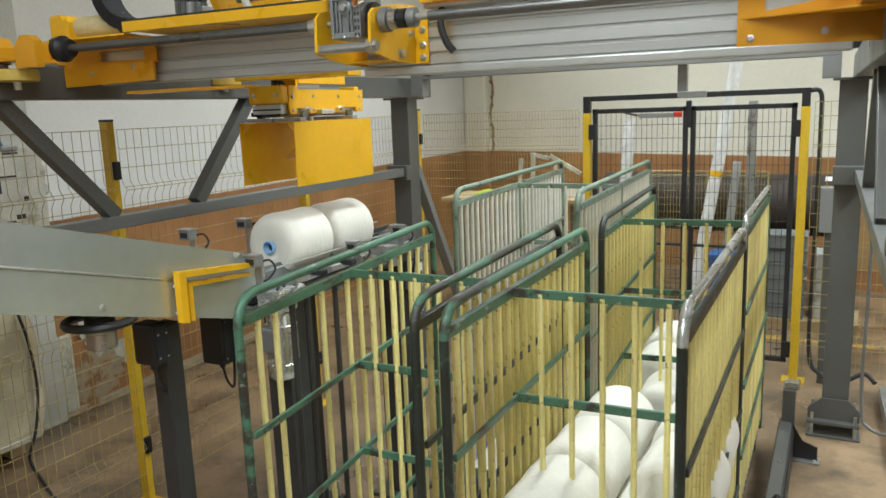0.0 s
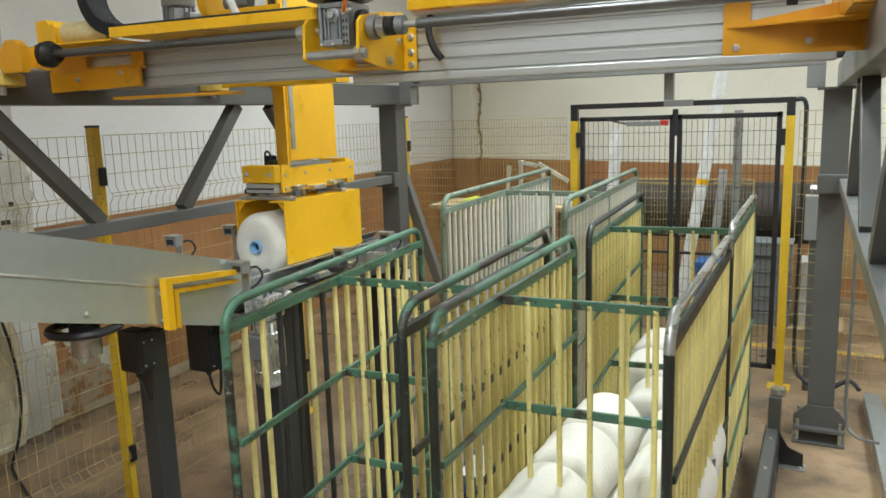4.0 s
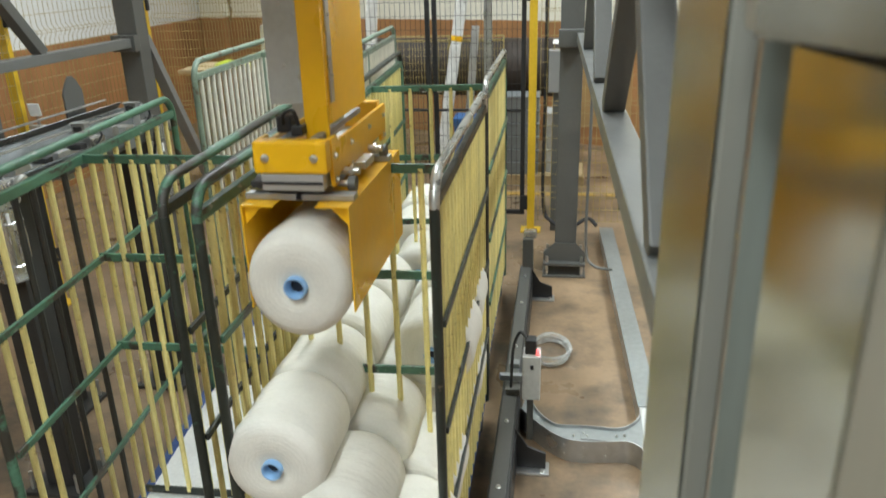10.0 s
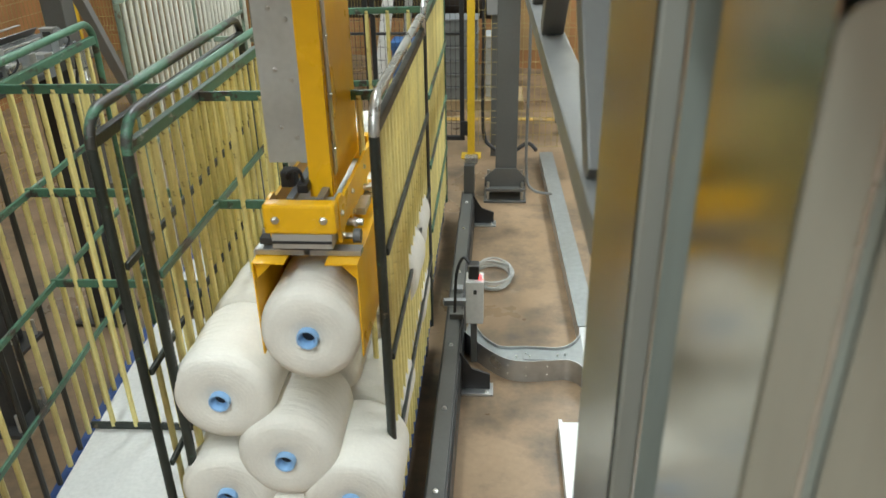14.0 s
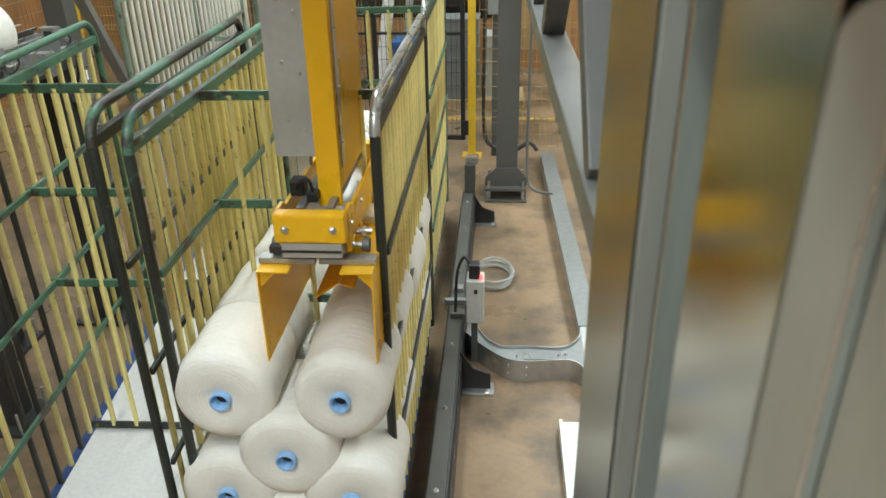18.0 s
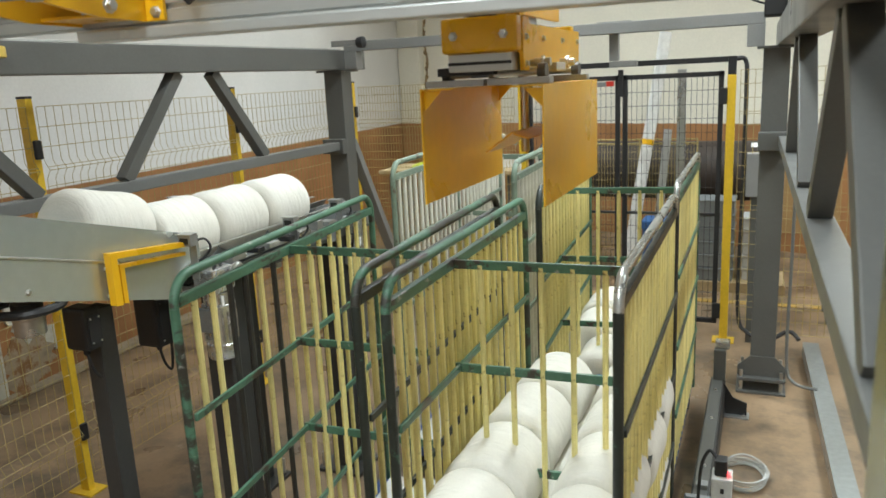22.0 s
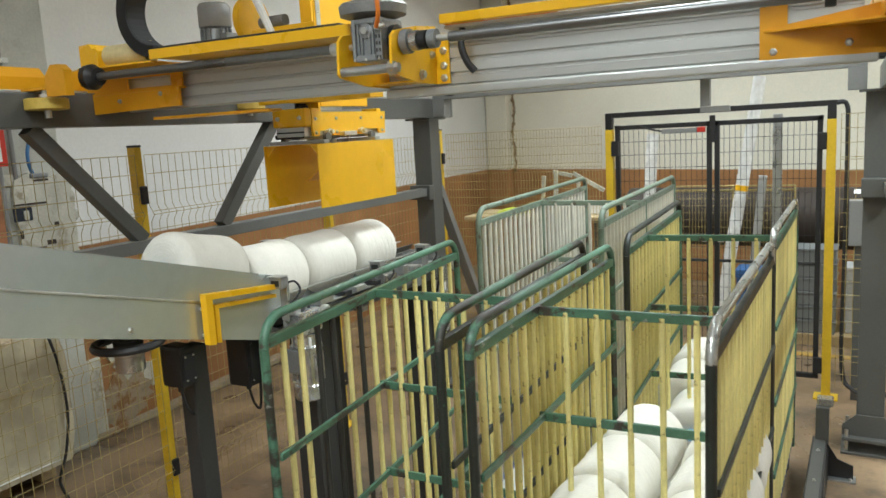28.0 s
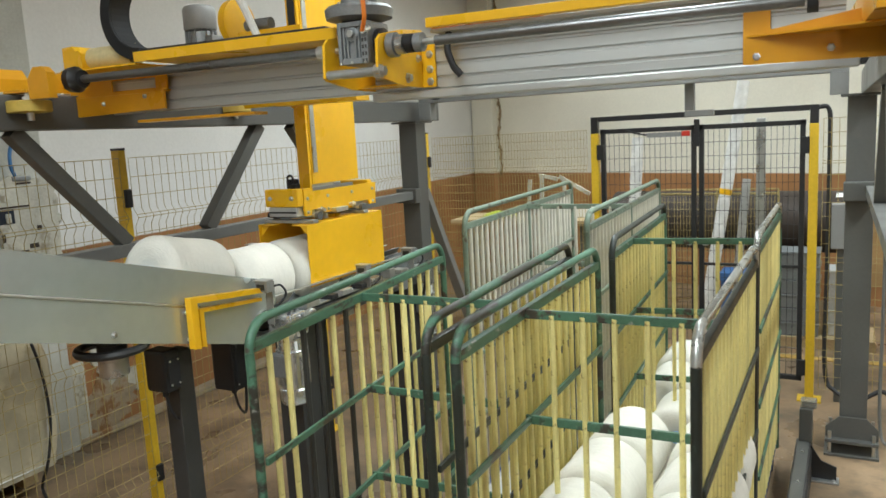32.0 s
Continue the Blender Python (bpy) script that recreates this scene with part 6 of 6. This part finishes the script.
bmesh.ops.subdivide_edges(bm, edges=bm.edges[:], cuts=9, use_grid_fill=True)
for v in bm.verts:
    p = v.co.copy()
    q = Vector((p.x, p.y, 0))
    f = max(abs(p.x), abs(p.y)) * 2
    ang = math.atan2(p.y, p.x)
    rr = 0.5 * (abs(math.cos(ang)) ** 6 + abs(math.sin(ang)) ** 6) ** (-1 / 6) * 0.92
    bulge = 1.0 + 0.10 * math.cos(p.z * 2.6)
    nz = noise.noise(Vector((p.x * 3, p.y * 3, p.z * 4)))
    v.co = Vector((math.cos(ang) * rr * f * bulge * 0.44, math.sin(ang) * rr * f * bulge * 0.88, (p.z + 0.5) * 0.82 + (0.04 * nz if p.z > 0.3 else 0)))
    v.co += Vector((nz * 0.015, nz * 0.010, 0))
sk = P("bag", bm, "sack", sack, smooth=True)
P("seam", sweep(bmesh.new(), curve_points([(0.185, 0.33, 0.02), (0.215, 0.345, 0.3), (0.22, 0.345, 0.5), (0.19, 0.325, 0.79)]), 0.012, 6, flat=0.4), "wrap", sack, "pale stitched seam", smooth=True)
P("hem", sweep(bmesh.new(), curve_points([(0.20, -0.33, 0.03), (0.207, 0.0, 0.035), (0.195, 0.32, 0.03)]), 0.010, 6, flat=0.4), "wrap", sack, smooth=True)
sack.matrix_world = pose(-4.565, 2.425, 0.165)
lowp = thing("pallet", "low worn wooden pallet under the bulk bag", "pallet")
for k in range(2):
    P("board", B(-4.785 + 0.11 * k, -4.685 + 0.11 * k, 2.06, 2.82, 0.143, 0.165, 0.002), "wood", lowp)
for y in (2.12, 2.45, 2.76):
    P("bearer", B(-4.785, -4.60, y - 0.05, y + 0.05, 0.0, 0.142, 0.002), "wood", lowp)
cabl = thing("floor_cable", "thin black cable hanging beside the bag and lying on the floor", "cable")
P("cable", sweep(bmesh.new(), curve_points([(-4.33, 2.70, 1.05), (-4.33, 2.755, 0.80), (-4.325, 2.77, 0.50), (-4.33, 2.73, 0.25), (-4.40, 2.715, 0.08), (-4.42, 2.72, 0.012), (-4.175, 2.61, 0.012), (-3.852, 2.479, 0.012), (-3.55, 2.40, 0.012)]), 0.009), "rubber", cabl, smooth=True)


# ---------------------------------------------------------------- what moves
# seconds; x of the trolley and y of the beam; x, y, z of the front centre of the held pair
# the pair's x, y, z are drawn towards the viewpoint to fit the camera's view
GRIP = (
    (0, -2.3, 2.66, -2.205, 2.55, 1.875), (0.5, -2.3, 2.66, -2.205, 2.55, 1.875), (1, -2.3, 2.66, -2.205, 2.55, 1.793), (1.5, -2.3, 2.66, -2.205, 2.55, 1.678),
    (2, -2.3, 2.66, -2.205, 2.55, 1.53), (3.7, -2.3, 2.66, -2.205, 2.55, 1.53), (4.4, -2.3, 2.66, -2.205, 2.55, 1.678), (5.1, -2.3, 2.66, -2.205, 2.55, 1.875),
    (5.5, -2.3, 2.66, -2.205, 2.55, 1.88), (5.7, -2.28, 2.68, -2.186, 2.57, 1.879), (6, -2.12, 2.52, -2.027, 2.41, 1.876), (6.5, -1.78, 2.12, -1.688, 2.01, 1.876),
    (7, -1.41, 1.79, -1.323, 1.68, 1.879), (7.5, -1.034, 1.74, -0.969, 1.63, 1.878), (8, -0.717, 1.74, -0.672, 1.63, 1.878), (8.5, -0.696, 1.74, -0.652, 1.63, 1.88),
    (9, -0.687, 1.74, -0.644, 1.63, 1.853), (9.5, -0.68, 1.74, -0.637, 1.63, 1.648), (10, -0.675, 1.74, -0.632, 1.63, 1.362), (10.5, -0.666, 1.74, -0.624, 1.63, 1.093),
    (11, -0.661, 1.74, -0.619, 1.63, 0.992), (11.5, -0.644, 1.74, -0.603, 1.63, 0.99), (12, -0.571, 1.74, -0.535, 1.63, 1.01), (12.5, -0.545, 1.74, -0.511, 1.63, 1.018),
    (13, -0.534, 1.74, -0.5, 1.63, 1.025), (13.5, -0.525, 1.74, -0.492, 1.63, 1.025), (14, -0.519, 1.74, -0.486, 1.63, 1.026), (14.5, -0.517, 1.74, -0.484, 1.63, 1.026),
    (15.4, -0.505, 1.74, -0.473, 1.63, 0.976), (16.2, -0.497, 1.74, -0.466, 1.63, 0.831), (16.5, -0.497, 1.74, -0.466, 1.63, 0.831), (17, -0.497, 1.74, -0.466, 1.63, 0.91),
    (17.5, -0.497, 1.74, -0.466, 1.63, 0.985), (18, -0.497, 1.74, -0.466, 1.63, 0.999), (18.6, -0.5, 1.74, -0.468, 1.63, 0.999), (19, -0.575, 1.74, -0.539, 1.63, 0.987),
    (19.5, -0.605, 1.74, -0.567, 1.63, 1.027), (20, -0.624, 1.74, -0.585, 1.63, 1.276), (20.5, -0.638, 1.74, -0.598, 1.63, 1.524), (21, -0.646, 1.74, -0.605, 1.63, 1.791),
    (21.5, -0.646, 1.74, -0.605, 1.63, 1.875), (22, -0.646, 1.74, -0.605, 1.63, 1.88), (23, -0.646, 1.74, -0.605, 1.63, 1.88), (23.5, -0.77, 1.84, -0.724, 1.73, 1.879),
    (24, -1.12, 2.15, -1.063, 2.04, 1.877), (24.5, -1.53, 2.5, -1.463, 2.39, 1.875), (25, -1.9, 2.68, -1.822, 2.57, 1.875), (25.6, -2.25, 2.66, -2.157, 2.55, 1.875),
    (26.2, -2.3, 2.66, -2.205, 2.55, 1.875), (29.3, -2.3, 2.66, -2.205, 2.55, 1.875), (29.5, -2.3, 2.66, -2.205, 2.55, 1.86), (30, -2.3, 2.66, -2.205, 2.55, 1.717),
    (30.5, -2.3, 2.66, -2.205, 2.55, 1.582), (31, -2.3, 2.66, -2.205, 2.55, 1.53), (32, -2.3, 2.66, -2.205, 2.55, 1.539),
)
BEAM_X, BEAM_TURN = -1.40, 4.0


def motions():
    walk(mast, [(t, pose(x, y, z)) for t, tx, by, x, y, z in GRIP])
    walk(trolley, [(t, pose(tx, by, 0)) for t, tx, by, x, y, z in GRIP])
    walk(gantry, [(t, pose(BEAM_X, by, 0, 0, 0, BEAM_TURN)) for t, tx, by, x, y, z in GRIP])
    # grip plates: open, closed on the pair, open again, closing at the end
    wide, shut = 0.149, 0.135
    steps = ((0, wide), (1.9, wide), (2.5, shut), (16.4, shut), (17.0, wide), (31.1, wide), (31.6, shut), (32, shut))
    walk(PLATE_R, [(t, pose(w, 0, 0)) for t, w in steps])
    walk(PLATE_L, [(t, pose(-w, 0, 0)) for t, w in steps])
    walk(SLIDE, [(t, pose(0, 0, dz)) for t, dz in ((0, 0), (12.0, 0), (12.8, -0.045), (14.6, -0.045), (16.2, 0.22), (16.6, 0.2), (17.2, 0.05), (17.8, 0), (32, 0))])
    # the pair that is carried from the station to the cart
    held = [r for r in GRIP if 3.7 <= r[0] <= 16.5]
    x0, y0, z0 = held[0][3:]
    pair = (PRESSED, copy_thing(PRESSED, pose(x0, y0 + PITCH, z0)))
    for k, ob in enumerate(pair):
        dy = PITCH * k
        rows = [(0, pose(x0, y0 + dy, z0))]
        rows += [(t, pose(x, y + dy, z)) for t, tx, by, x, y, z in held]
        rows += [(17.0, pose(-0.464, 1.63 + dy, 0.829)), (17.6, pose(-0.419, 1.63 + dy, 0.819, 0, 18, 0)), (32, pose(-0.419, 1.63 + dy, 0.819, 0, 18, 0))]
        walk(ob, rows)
    # four more come down the conveyor
    for k in range(4):
        ob = copy_thing(BOBBIN, pose(-2.215, 0, 2.0))
        ye = 2.887 - PITCH * k
        ze = (1.528, 1.526, 1.530, 1.655)[k]
        re = (0, 0, 0, -12)[k]
        ys = 0.69 - 0.365 * k
        zs = 1.611 + (1.833 - ys) * 0.296
        rows = [(0, pose(-2.215, ys, zs, -16.5, 0, 0)), (10.0, pose(-2.215, ys, zs, -16.5, 0, 0))]
        rows += [(12.5, pose(-2.215, 1.82 - 0.355 * k, 1.62 + 0.105 * k, -16.5, 0, 0)), (15.8, pose(-2.215, ye, ze, re, 0, 0)), (32, pose(-2.215, ye, ze, re, 0, 0))]
        walk(ob, rows)


# the first bobbin was only a pattern: it lies at the bottom of the far cart
BOBBIN.matrix_world = pose(-0.655, 4.25, 0.350)
motions()
